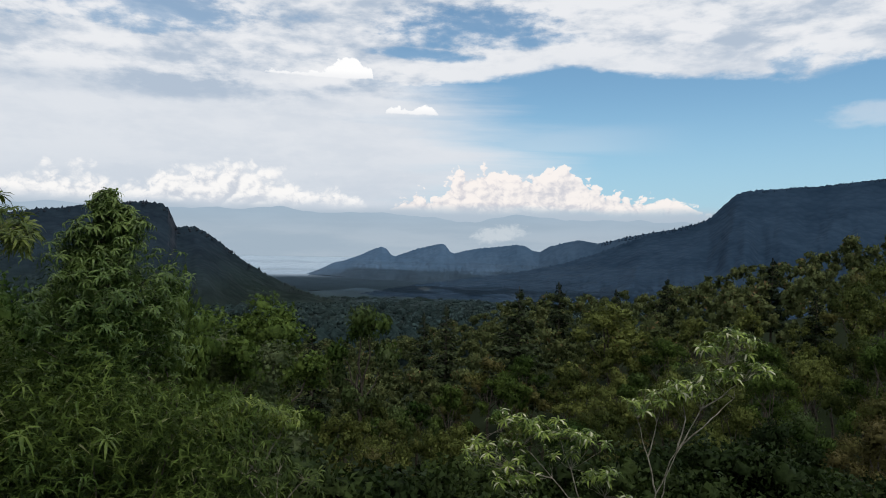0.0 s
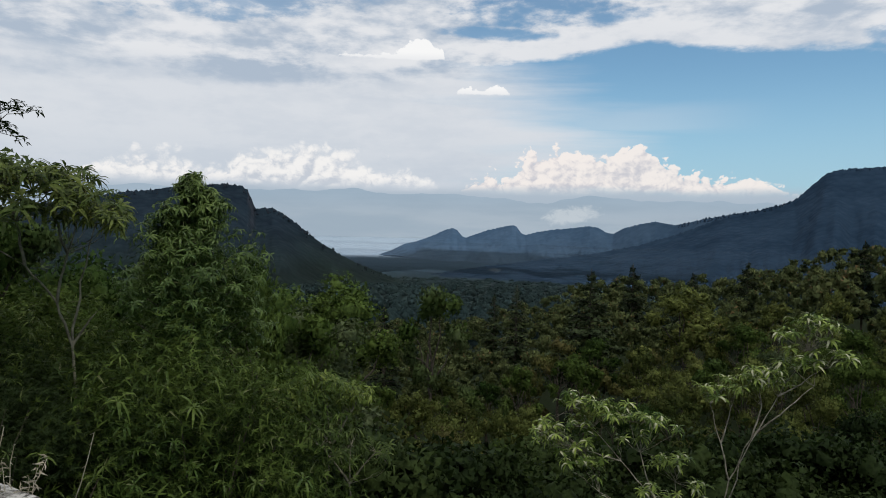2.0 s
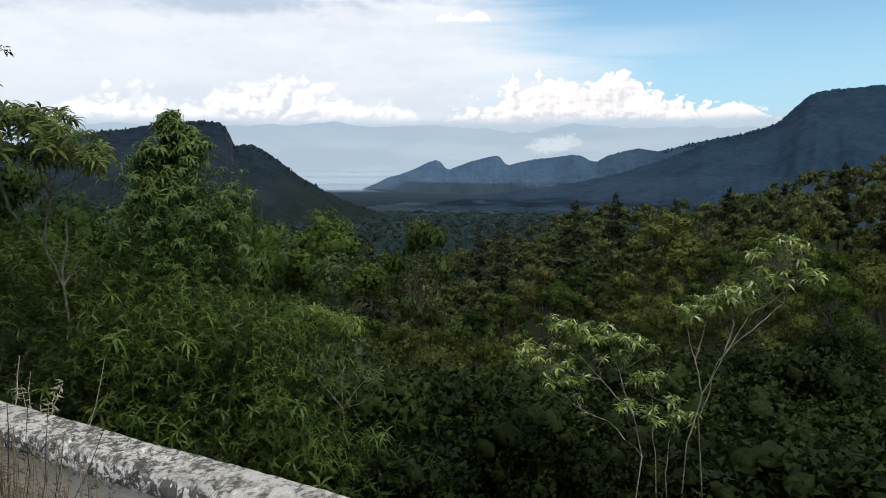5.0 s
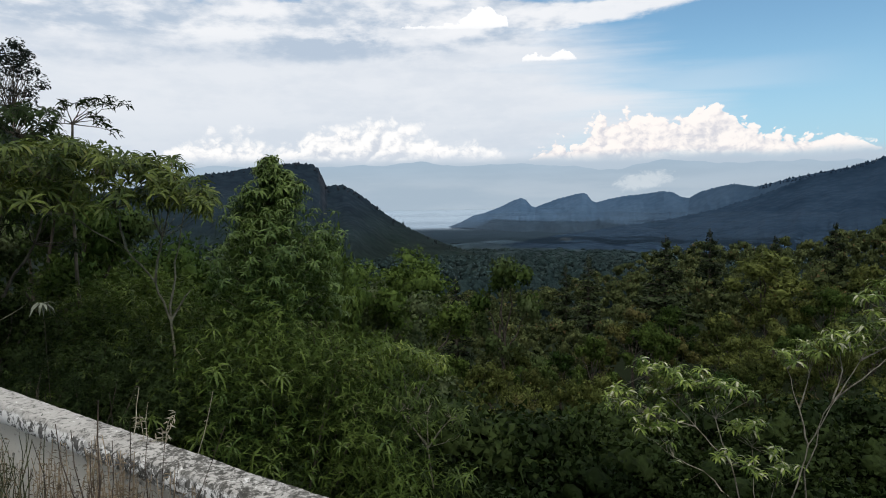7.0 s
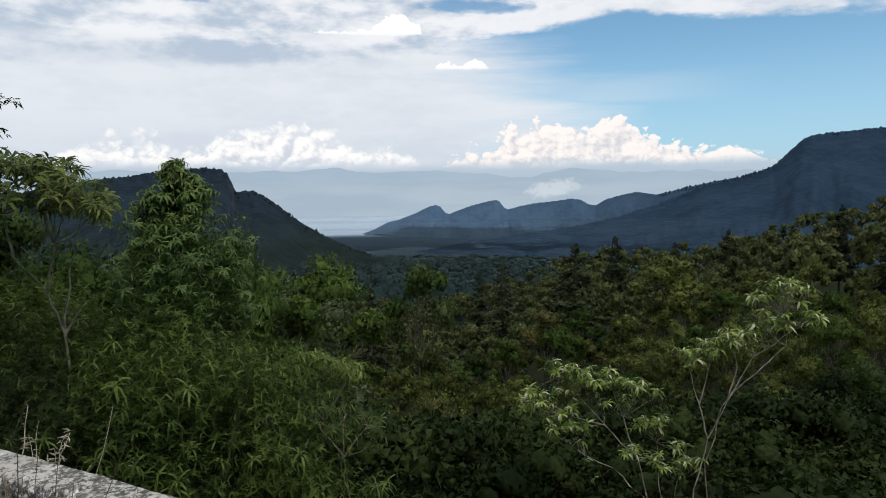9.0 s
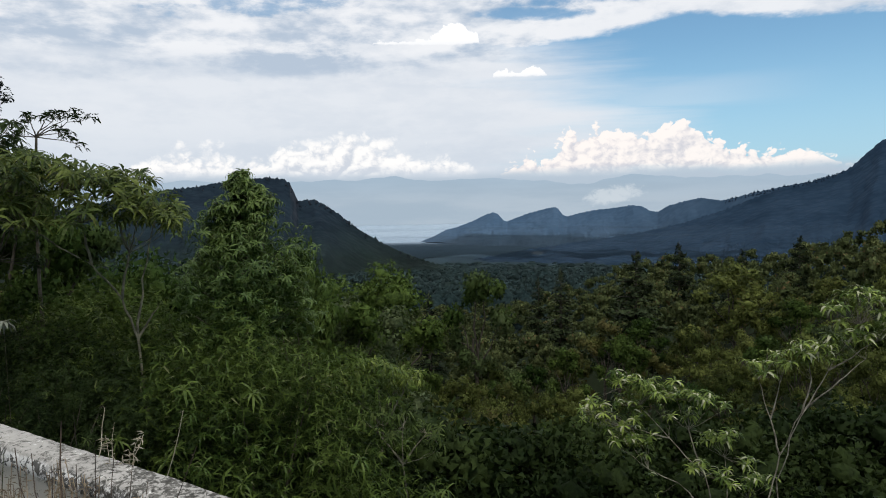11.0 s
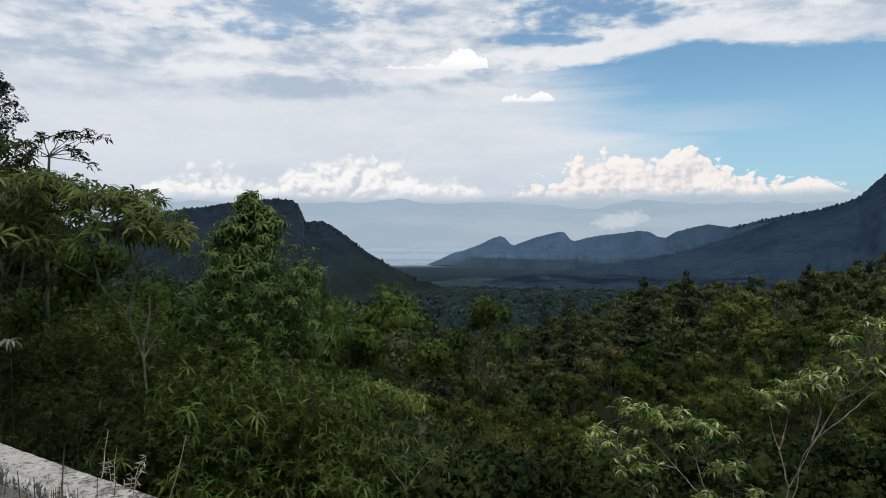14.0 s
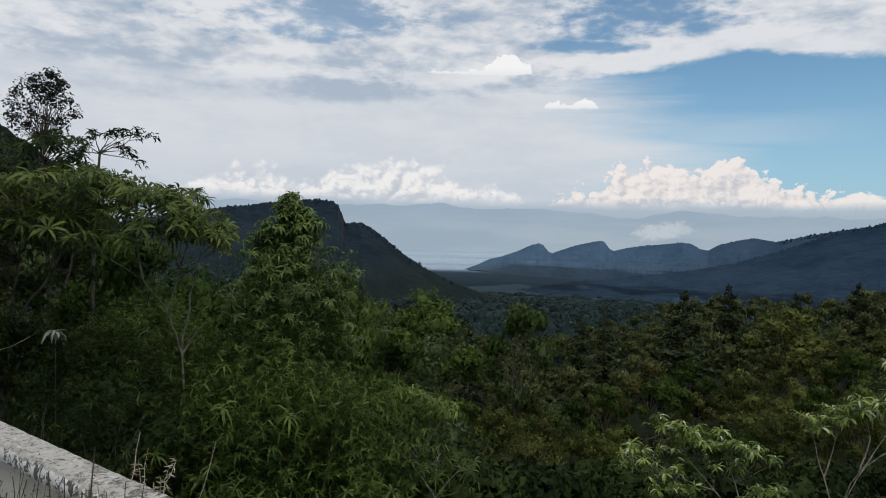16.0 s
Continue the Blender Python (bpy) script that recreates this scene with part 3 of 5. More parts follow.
def make_ground():
    azs = np.concatenate([np.arange(-70, 80, 1.0), np.arange(80, 290, 6.0)])
    rs = np.concatenate([[0.001, 0.4], np.geomspace(1.0, 4950, 110)])
    a, r = np.meshgrid(np.radians(azs), rs)
    x, y = r * np.sin(a), r * np.cos(a)
    z = ground_z(x, y)
    rough = np.array([noise.fractal(Vector((p, q, 0)) * (0.35 if d < 60 else 0.02), 1.0, 2.0, 4) for p, q, d in zip(x.ravel(), y.ravel(), r.ravel())]).reshape(x.shape)
    z = z + rough * np.interp(r, [3, 15, 200, 900, 2400, 4900], [0.0, 0.3, 1.5, 3.0, 2.0, 1.0])
    v = np.stack([x, y, z], axis=2).reshape(-1, 3)
    n = len(azs)
    f = [(i * n + k, i * n + (k + 1) % n, (i + 1) * n + (k + 1) % n, (i + 1) * n + k) for i in range(len(rs) - 1) for k in range(n)]
    tagged(new("ground", mesh_of("ground", v, np.array(f), ground_material(), True)), "dark wooded valley floor opening on a haze-pale plain", "ground", kind="structure")


make_ground()


def ridge(name, label, points, near, far_side, base, mat, wild, fuzz, depth=None, step=0.12, steep=1.0, seed=0.0):
    """A mountain whose crest follows points (degrees right of north, degrees up) at a distance that goes from near to far_side along it."""
    pts = np.array(points)
    azs = np.arange(pts[0, 0], pts[-1, 0], step)
    els = np.interp(azs, pts[:, 0], pts[:, 1])
    dist = np.interp(azs, [pts[0, 0], pts[-1, 0]], [near, far_side])
    top = 1.6 + dist * np.tan(np.radians(els))
    rows = [-1.0, -0.5, 0.0] + list(np.linspace(0.02, 1.0, 34) ** 1.15)
    v = []
    for s in rows:
        for a, d, t in zip(azs, dist, top):
            w = depth if depth else (t - base) * 2.2
            ra = radians(a)
            q = d - s * w
            if s > 0:
                gully = noise.fractal(Vector((a * 0.35 + seed, s * 1.3, 0)), 1.0, 2.0, 5) * wild
                sl = s ** steep
                h = t + (base - 12 - t) * sl + gully * 4 * s * (1.15 - s) * (t - base)
                q -= gully * 0.6 * w * s * (1.15 - s)
                crown = noise.noise(Vector((math.sin(ra) * q, math.cos(ra) * q, seed)) * (0.04 if fuzz > 3.2 else 0.08)) * fuzz * min(1, s * 8)
                h += crown
            elif s == 0:
                h = t + fuzz * 1.0 * noise.fractal(Vector((a * 5.0, seed, 2.0)), 0.8, 2.0, 3)
            else:
                h = t + (base - 70 - t) * (-s)
            v.append((math.sin(ra) * q, math.cos(ra) * q, h))
    n = len(azs)
    f = [(i * n + k, i * n + k + 1, (i + 1) * n + k + 1, (i + 1) * n + k) for i in range(len(rows) - 1) for k in range(n - 1)]
    return tagged(new(name, mesh_of(name, np.array(v), np.array(f)[:, ::-1], mat, True)), label, "mountain", kind="structure")


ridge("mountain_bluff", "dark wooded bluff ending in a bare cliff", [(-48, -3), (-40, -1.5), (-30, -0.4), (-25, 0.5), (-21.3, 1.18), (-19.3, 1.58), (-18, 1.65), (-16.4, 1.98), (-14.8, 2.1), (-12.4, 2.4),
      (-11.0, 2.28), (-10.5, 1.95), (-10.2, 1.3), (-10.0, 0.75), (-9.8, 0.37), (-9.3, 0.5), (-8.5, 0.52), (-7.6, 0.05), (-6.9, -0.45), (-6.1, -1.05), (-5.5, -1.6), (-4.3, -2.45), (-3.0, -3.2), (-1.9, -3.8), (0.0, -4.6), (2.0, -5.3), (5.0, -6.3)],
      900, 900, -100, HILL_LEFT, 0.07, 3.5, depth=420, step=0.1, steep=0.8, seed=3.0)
ridge("mountain_ridge", "dark haze-blue wooded ridge rising to a flat summit", [(-4, -6.4), (1.7, -5.6), (5, -4.9), (9.5, -4.1), (14.5, -3.4), (18.5, -2.8), (22.5, -1.9), (25.5, -0.9), (27.6, 0.0), (29.5, 0.72), (31.6, 1.2), (33.0, 1.6), (33.9, 2.0),
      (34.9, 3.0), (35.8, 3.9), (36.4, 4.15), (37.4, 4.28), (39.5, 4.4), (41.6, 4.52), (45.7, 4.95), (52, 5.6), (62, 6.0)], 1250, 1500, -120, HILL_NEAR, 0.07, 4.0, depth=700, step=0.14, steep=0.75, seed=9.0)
ridge("mountain_chain", "pale haze-blue chain of small peaked hills", [(-0.5, -3.6), (1.5, -2.9), (2.7, -2.3), (3.6, -2.1), (5.1, -1.55), (6.1, -1.05), (6.8, -0.85), (7.2, -1.0), (7.6, -1.5), (7.95, -1.68), (8.5, -1.45), (9.9, -0.95), (11.0, -0.68), (11.9, -0.48), (12.3, -0.6), (12.7, -1.15), (13.1, -1.3),
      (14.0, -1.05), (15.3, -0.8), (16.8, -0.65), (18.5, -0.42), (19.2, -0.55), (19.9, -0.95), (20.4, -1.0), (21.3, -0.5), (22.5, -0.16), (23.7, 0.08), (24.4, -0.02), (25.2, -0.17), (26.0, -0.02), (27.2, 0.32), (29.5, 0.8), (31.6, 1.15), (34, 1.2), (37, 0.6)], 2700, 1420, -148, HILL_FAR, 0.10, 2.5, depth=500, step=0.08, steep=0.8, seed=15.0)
ridge("mountain_slope", "dark wooded mountainside close by", [(-100, 12), (-75, 13), (-60, 12), (-48, 10), (-41, 8.6), (-38.8, 8.1), (-37.5, 7.8), (-35.7, 6.95), (-34.2, 6.0), (-31, 3.6), (-28, 0.4), (-25, -4.0), (-22, -7.5), (-19, -11)],
      420, 420, -35, HILL_SIDE, 0.12, 3.0, depth=260, step=0.3, steep=0.8, seed=21.0)


def far_range():
    """Hazy mountains beyond the plain; so far off that only the lit air between shows them."""
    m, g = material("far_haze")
    # the lit air is put in as the backdrop's own glow
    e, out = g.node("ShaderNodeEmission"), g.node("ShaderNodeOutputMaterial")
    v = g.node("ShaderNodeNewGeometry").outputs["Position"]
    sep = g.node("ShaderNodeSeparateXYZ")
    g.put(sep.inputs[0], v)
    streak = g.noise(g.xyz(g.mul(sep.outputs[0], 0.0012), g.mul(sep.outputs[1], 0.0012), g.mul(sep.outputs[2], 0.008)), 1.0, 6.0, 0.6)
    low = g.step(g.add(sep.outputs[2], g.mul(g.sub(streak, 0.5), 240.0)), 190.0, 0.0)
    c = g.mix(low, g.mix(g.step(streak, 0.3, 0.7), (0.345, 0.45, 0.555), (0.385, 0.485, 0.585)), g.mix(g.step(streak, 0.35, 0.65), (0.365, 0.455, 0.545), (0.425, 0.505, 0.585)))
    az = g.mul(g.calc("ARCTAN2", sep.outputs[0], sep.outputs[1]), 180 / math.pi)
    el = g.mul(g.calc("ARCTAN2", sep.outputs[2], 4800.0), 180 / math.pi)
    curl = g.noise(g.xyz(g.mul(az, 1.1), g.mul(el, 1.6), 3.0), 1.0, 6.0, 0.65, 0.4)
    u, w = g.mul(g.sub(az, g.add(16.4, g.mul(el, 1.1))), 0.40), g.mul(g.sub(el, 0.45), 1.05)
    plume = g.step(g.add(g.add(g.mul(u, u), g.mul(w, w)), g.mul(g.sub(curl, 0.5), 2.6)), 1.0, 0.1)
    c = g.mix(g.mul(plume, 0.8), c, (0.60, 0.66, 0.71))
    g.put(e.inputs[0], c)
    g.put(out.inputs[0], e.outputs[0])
    azs = np.arange(-32, 44, 0.2)
    v = []
    for h in (0, 1):
        for a in azs:
            t = 1.6 + 4800 * math.tan(radians(2.05 + 0.75 * noise.fractal(Vector((a * 0.12, 4.0, 0)), 1.0, 2.0, 5) - 0.012 * max(a, 0)))
            v.append((4800 * math.sin(radians(a)), 4800 * math.cos(radians(a)), t if h else -155))
    n = len(azs)
    f = [(k, k + 1, n + k + 1, n + k) for k in range(n - 1)]
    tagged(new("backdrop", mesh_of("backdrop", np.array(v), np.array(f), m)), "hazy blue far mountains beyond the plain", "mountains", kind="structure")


far_range()


def valley_mist():
    """Thin layers of mist that lie over the valley floor."""
    m, g = material("mist")
    v = g.node("ShaderNodeNewGeometry").outputs["Position"]
    n = g.node("ShaderNodeVectorMath")
    n.operation = "LENGTH"
    g.put(n.inputs[0], v)
    r = g.add(n.outputs["Value"], g.mul(g.sub(g.noise(v, 0.0016, 4.0), 0.5), 500.0))
    a = g.mul(g.step(g.noise(v, 0.002, 5.0, 0.55), 0.1, 0.7, 0.35, 1.0), g.mul(g.step(r, 430.0, 950.0), g.step(r, 2400.0, 1800.0)))
    d, t, x, out = g.node("ShaderNodeBsdfDiffuse"), g.node("ShaderNodeBsdfTransparent"), g.node("ShaderNodeMixShader"), g.node("ShaderNodeOutputMaterial")
    d.inputs[0].default_value = (0.085, 0.125, 0.17, 1)
    g.put(x.inputs[0], g.mul(a, 0.05))
    g.put(x.inputs[1], t.outputs[0])
    g.put(x.inputs[2], d.outputs[0])
    g.put(out.inputs[0], x.outputs[0])
    azs, rs = np.arange(-30, 42, 1.0), np.linspace(380, 2400, 50)
    v = [(q * math.sin(radians(a)), q * math.cos(radians(a)), float(np.interp(q, [380, 600, 900, 1200, 2400], [-34, -48, -72, -90, -108])) + lift * min(1, (q - 300) / 700) + 4 * noise.noise(Vector((a * 0.3, q * 0.005, lift)))) for lift in (0, 9, 19, 30, 42) for q in rs for a in azs]
    n, m2 = len(azs), len(azs) * len(rs)
    f = [(h * m2 + i * n + k, h * m2 + i * n + k + 1, h * m2 + (i + 1) * n + k + 1, h * m2 + (i + 1) * n + k) for h in range(5) for i in range(len(rs) - 1) for k in range(n - 1)]
    ob = new("valley_mist", mesh_of("valley_mist", np.array(v), np.array(f)[:, ::-1], m, True))
    ob.visible_shadow = False
    tagged(ob, "thin blue-white mist lying in the valley", "mist", kind="stuff")


valley_mist()


# ---- roadside parapet ----


def make_parapet():
    outer = WALL_OUT
    prof = [(outer, -0.6), (outer, 0.2), (outer, WALL_TOP - 0.03), (outer - 0.006, WALL_TOP - 0.012), (outer - 0.02, WALL_TOP - 0.001), (outer - 0.06, WALL_TOP), (outer - 0.11, WALL_TOP), (outer - 0.146, WALL_TOP - 0.001),
            (outer - 0.156, WALL_TOP - 0.008), (outer - 0.166, WALL_TOP - 0.03), (outer - 0.170, WALL_TOP - 0.055), (outer - 0.170, WALL_TOP - 0.080), (outer - 0.166, WALL_TOP - 0.086), (outer - 0.164, WALL_TOP - 0.2), (outer - 0.164, 0.2), (outer - 0.164, -0.3)]
    lens = np.concatenate([np.arange(-9, -0.5, 0.1), np.arange(-0.5, 4.5, 0.02), np.arange(4.5, 22, 0.08)])
    v = []
    for s in lens:
        for d, z in prof:
            p = Vector((WALL_N[0] * d - WALL_N[1] * s, WALL_N[1] * d + WALL_N[0] * s, z))
            w = 0.008 * noise.fractal(p * 11.0, 0.8, 2.0, 5) + 0.005 * noise.noise(p * 2.0)
            if z > 0.4:
                p += Vector((-WALL_N[0] * w * 0.7, -WALL_N[1] * w * 0.7, w))
            v.append(tuple(p))
    n = len(prof)
    f = [(i * n + k, i * n + k + 1, (i + 1) * n + k + 1, (i + 1) * n + k) for i in range(len(lens) - 1) for k in range(n - 1)]
    tagged(new("parapet_wall", mesh_of("parapet_wall", np.array(v), np.array(f)[:, ::-1], parapet_material(), True)), "low roadside parapet with flaking white limewash", "wall", kind="structure")


make_parapet()


# ---- trees and bushes ----
def stand(az, el, d, sink=0.15):
    """The foot on the ground below a top seen at az, el from d metres, and its height."""
    p = toward(az, el, d)
    z = float(ground_z(np.array(p.x), np.array(p.y))) - sink
    return Vector((p.x, p.y, z)), p.z - z


def set_down(proto, az, el, d, wide=1.0, spin=0.0):
    """A copy of a plant whose top is seen at az, el from d metres; wide is its breadth against its height."""
    foot, h = stand(az, el, d)
    s = h / proto["stature"]
    made = copy_thing(proto, Matrix.Translation(foot) @ Matrix.Rotation(spin, 4, "Z") @ Matrix.Diagonal((s * wide, s * wide, s, 1)))
    return tagged(made, group={"tree": "trees of the valley wood", "bush": "bushes below the parapet"}[made["category"]])


def broadleaf(name, label, seed, leaf, bark, per, size, height=8.0, spread=2.7, clumps=9, flat=0.72, thing=True, core=1, tufts=4, category="tree"):
    """A round-headed tree: trunk, limbs and a crown of domed leafy masses."""
    rng = np.random.default_rng(seed)
    heads, cs, rs = [((0.0, 0.0, height - spread * 0.42 * flat), spread * 0.42)], [], []
    for i in range(clumps):
        t, ring = i * 2.4 + rng.uniform(-0.4, 0.4), i / clumps
        rr = spread * (0.34 + 0.52 * ring) * rng.uniform(0.85, 1.12)
        heads.append(((rr * math.cos(t), rr * math.sin(t), height - spread * 0.28 - (0.04 + 0.48 * ring) * height * rng.uniform(0.5, 1.15)), spread * rng.uniform(0.27, 0.42)))
    for c, big in heads:
        for u in ball_points(rng, tufts, 0.45):
            cs.append(tuple(np.array(c) + u * big * rng.uniform(0.35, 0.75) * np.array([1, 1, flat])))
            rs.append(big * rng.uniform(0.36, 0.62))
    cv, cf, cn = lumps(cs, rs, 0.85, core, 0.42, float(rng.uniform(0, 50)))
    rise = cv - np.repeat(np.array([h[0] for h in heads]), tufts * len(BALL[core][0]), axis=0)
    cn = cn * 0.6 + rise / (np.linalg.norm(rise, axis=1, keepdims=True) + 1e-6) * 0.6
    cn /= np.linalg.norm(cn, axis=1, keepdims=True)
    which = np.repeat(np.arange(len(cs)), per)
    c, r0 = np.array(cs)[which], np.array(rs)[which]
    hub = np.repeat(np.array([h[0] for h in heads]), tufts * per, axis=0)
    d = ball_points(rng, len(which), 0.3)
    pos = c + d * (r0 * rng.uniform(0.5, 1.2, len(which)))[:, None] * np.array([1, 1, 0.85])
    v, f = scatter(*LEAF_TRI, turns(d * 0.5 + ball_points(rng, len(which)) * 0.8, rng), pos, size * rng.uniform(0.6, 1.35, len(which)))
    out = pos - hub
    out /= np.linalg.norm(out, axis=1, keepdims=True) + 1e-6
    soft = d * 0.4 + out * 0.8 + ball_points(rng, len(which)) * 0.25
    soft /= np.linalg.norm(soft, axis=1, keepdims=True)
    crown = np.concatenate([v, cv]), np.concatenate([f, cf + len(v)]), np.concatenate([np.repeat(soft, 3, axis=0), cn])
    if not thing:
        return crown
    r = random.Random(seed)
    wood = [tube(bent((0, 0, -0.4), (r.uniform(-0.3, 0.3), r.uniform(-0.3, 0.3), height * 0.62), r, 0.06, 6), [0.17 - 0.016 * i for i in range(7)], 7)]
    limbs = []
    for c, _ in heads[:7]:
        a = Vector((0, 0, height * r.uniform(0.35, 0.55)))
        limbs.append(tube(bent(a, c, r, 0.12, 4, 0.05), [0.07, 0.055, 0.04, 0.028, 0.012], 5))
    ob = new(name)
    ob["stature"] = height
    part("trunk", mesh_of("trunk", *join(wood + limbs), bark, True), ob)
    part("crown", mesh_of("crown", *crown[:2], leaf, normals=crown[2]), ob)
    return tagged(ob, label, category)


def conifer(name, label, seed, height, spread, layers, per, size):
    """A pine with tiers of level boughs hung with needles."""
    rng, r = np.random.default_rng(seed), random.Random(seed)
    boughs, pos, nrm, big = [], [], [], []
    for i in range(layers):
        t = (i + 0.5) / layers
        z0 = height * (0.22 + 0.77 * t)
        length = spread * (1 - t) ** 0.85 * r.uniform(0.6, 1.15) + 0.12
        for k in range(5):
            a, z = r.uniform(0, 2 * math.pi), z0 - r.uniform(0, 1.1) * height / layers
            tip = Vector((math.cos(a) * length, math.sin(a) * length, z + length * r.uniform(-0.15, 0.12)))
            boughs.append(tube([(0, 0, z), tip * 0.5 + Vector((0, 0, z * 0.5 + 0.05 * length)), tip], [0.04, 0.025, 0.008], 4))
            for _ in range(max(4, int(per * (0.25 + length / spread)))):
                s = r.uniform(0.2, 1.05)
                side = r.gauss(0, 0.2) * length * (1.1 - 0.6 * s)
                pos.append((tip.x * s - math.sin(a) * side, tip.y * s + math.cos(a) * side, z + (tip.z - z) * s + r.uniform(-0.12, 0.16)))
                nrm.append((math.cos(a) * 0.5 + r.gauss(0, 0.5), math.sin(a) * 0.5 + r.gauss(0, 0.5), 0.9))
                big.append(0.4 + 0.6 * (1 - t))
    crown = scatter(*LEAF_QUAD, turns(np.array(nrm), rng), np.array(pos), size * np.array(big) * rng.uniform(0.6, 1.3, len(pos)))
    ob = new(name)
    ob["stature"] = height
    part("trunk", mesh_of("trunk", *join([tube([(0, 0, -0.4), (0, 0, height * 0.5), (0, 0, height)], [0.16, 0.1, 0.015], 4)] + boughs), BARK_DARK, True), ob)
    part("needles", mesh_of("needles", *crown, NEEDLE), ob)
    return tagged(ob, label, "tree")


def spray_form(rng, n=6):
    """A star of narrow leaves at a twig's tip."""
    out = []
    for i in range(n):
        v, f = LEAF_THIN
        t, lift = i * 2.4 + rng.uniform(-0.4, 0.4), rng.uniform(-0.35, 0.6)
        v = v * rng.uniform(0.7, 1.2)
        v = np.stack([v[:, 0], v[:, 1], v[:, 2] + lift * v[:, 0]], axis=1)
        c, q = math.cos(t), math.sin(t)
        out.append((v @ np.array([[c, q, 0], [-q, c, 0], [0, 0, 1]]), f))
    return join(out)


def bush(name, label, seed, leaf, tip, sprays=3300, height=3.4, spread=1.6, leaf_size=0.085, whorls=55):
    """A dense bush of upright leafy shoots with narrow leaves."""
    rng, r = np.random.default_rng(seed), random.Random(seed)
    cs, rs = [], []
    for i in range(20):
        t, u = r.uniform(0, 6.283), math.sqrt((i + 0.5) / 20)
        cs.append((spread * u * math.cos(t), spread * u * math.sin(t), height * (1 - 0.42 * u * u) - 0.45 - r.uniform(0, 0.35)))
        rs.append(r.uniform(0.32, 0.6))
    for i in range(26):
        t, z = r.uniform(0, 6.283), r.uniform(0.2, 0.68)
        q = spread * (1.05 - 0.25 * z) * r.uniform(0.75, 1.05)
        cs.append((q * math.cos(t), q * math.sin(t), height * z))
        rs.append(r.uniform(0.35, 0.6))
    pos, nrm = [], []
    which = rng.integers(0, len(cs), sprays)
    d = ball_points(rng, sprays, 0.5)
    pos = np.array(cs)[which] + d * np.array(rs)[which][:, None] * (rng.uniform(0.3, 1.2, (sprays, 1)) ** 0.7) * np.array([1, 1, 1.15])
    nrm = d * 0.5 + ball_points(rng, sprays) * 0.4 + np.array([0, 0, 1.0])
    form = [spray_form(rng) for _ in range(4)]
    soft = d * 0.7 + pos / np.array([spread, spread, height]) * 0.6 + ball_points(rng, sprays) * 0.35
    soft /= np.linalg.norm(soft, axis=1, keepdims=True)
    bits, smooth = [], []
    for k in range(4):
        sel = slice(k, None, 4)
        smooth.append(np.repeat(soft[sel], len(form[k][0]), axis=0))
        bits.append(scatter(*form[k], turns(nrm[sel], rng), pos[sel], leaf_size * rng.uniform(0.7, 1.3, len(pos[sel]))))
    pick = rng.integers(0, len(cs), whorls)
    up = ball_points(rng, whorls, 0.9)
    seat = np.array(cs)[pick] + up * np.array(rs)[pick][:, None] * rng.uniform(0.85, 1.15, (whorls, 1))
    tips = [scatter(*rosette(random.Random(seed + k), 8, 0.15, 0.022, 0.8), turns(up[k::3] * 0.4 + np.array([0, 0, 1.0]), rng), seat[k::3], rng.uniform(0.7, 1.25, len(seat[k::3]))) for k in range(3)]
    ob = new(name)
    for c in cs[4:12]:
        part("stem", mesh_of("stem", *tube(bent((r.uniform(-0.3, 0.3), r.uniform(-0.3, 0.3), -0.4), c, r, 0.1, 4, 0.02), [0.03, 0.025, 0.02, 0.014, 0.006], 4), BARK_DARK), ob)
    ob["stature"] = height
    part("foliage", mesh_of("foliage", *join(bits), leaf, normals=np.concatenate(smooth)), ob)
    part("tip_foliage", mesh_of("tip_foliage", *join(tips), tip), ob, "paler long leaves at the shoots' tips")
    return tagged(ob, label, "bush")


OLIVE = "round-crowned broadleaf tree with olive-brown foliage in the wooded valley"
GREEN = "dense broadleaf tree with dull green foliage on the slope"
near_kinds = [broadleaf("broadleaf_tree", OLIVE, 10 + i, LEAF_OLIVE, BARK_DARK, 180, 0.10, clumps=9, tufts=5, spread=2.5 + 0.25 * i) for i in range(3)]
near_kinds += [broadleaf("broadleaf_tree", GREEN, 20 + i, LEAF_GREEN, BARK_DARK, 180, 0.10, clumps=9, tufts=5, spread=2.6) for i in range(2)]
mid_kinds = [broadleaf("broadleaf_tree", OLIVE, 30 + i, LEAF_OLIVE, BARK_DARK, 80, 0.19, clumps=7, spread=2.4 + 0.3 * i) for i in range(4)]
mid_kinds += [broadleaf("broadleaf_tree", GREEN, 40 + i, LEAF_GREEN, BARK_DARK, 80, 0.19, clumps=7, spread=2.6) for i in range(2)]
pines = [conifer("pine_tree", "dark layered pine standing above the wood", 50, 10.0, 2.7, 24, 52, 0.36), conifer("pine_tree", "slim dark pine standing above the wood", 51, 10.0, 1.5, 26, 26, 0.3)]
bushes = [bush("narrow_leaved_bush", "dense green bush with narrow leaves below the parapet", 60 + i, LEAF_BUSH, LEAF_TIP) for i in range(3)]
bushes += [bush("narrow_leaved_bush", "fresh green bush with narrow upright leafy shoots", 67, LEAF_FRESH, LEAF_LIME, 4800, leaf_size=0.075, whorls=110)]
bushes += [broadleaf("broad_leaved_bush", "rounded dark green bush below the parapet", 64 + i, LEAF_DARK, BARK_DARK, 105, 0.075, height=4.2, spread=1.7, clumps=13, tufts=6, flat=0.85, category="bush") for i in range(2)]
low_kinds = [broadleaf("broadleaf_tree", "dark green broadleaf tree low on the slope, with shade in its colour", 26 + i, LEAF_DARK, BARK_DARK, 150, 0.11, clumps=9, tufts=5, spread=2.6) for i in range(2)]
PROTOS = low_kinds + near_kinds + mid_kinds + pines + bushes


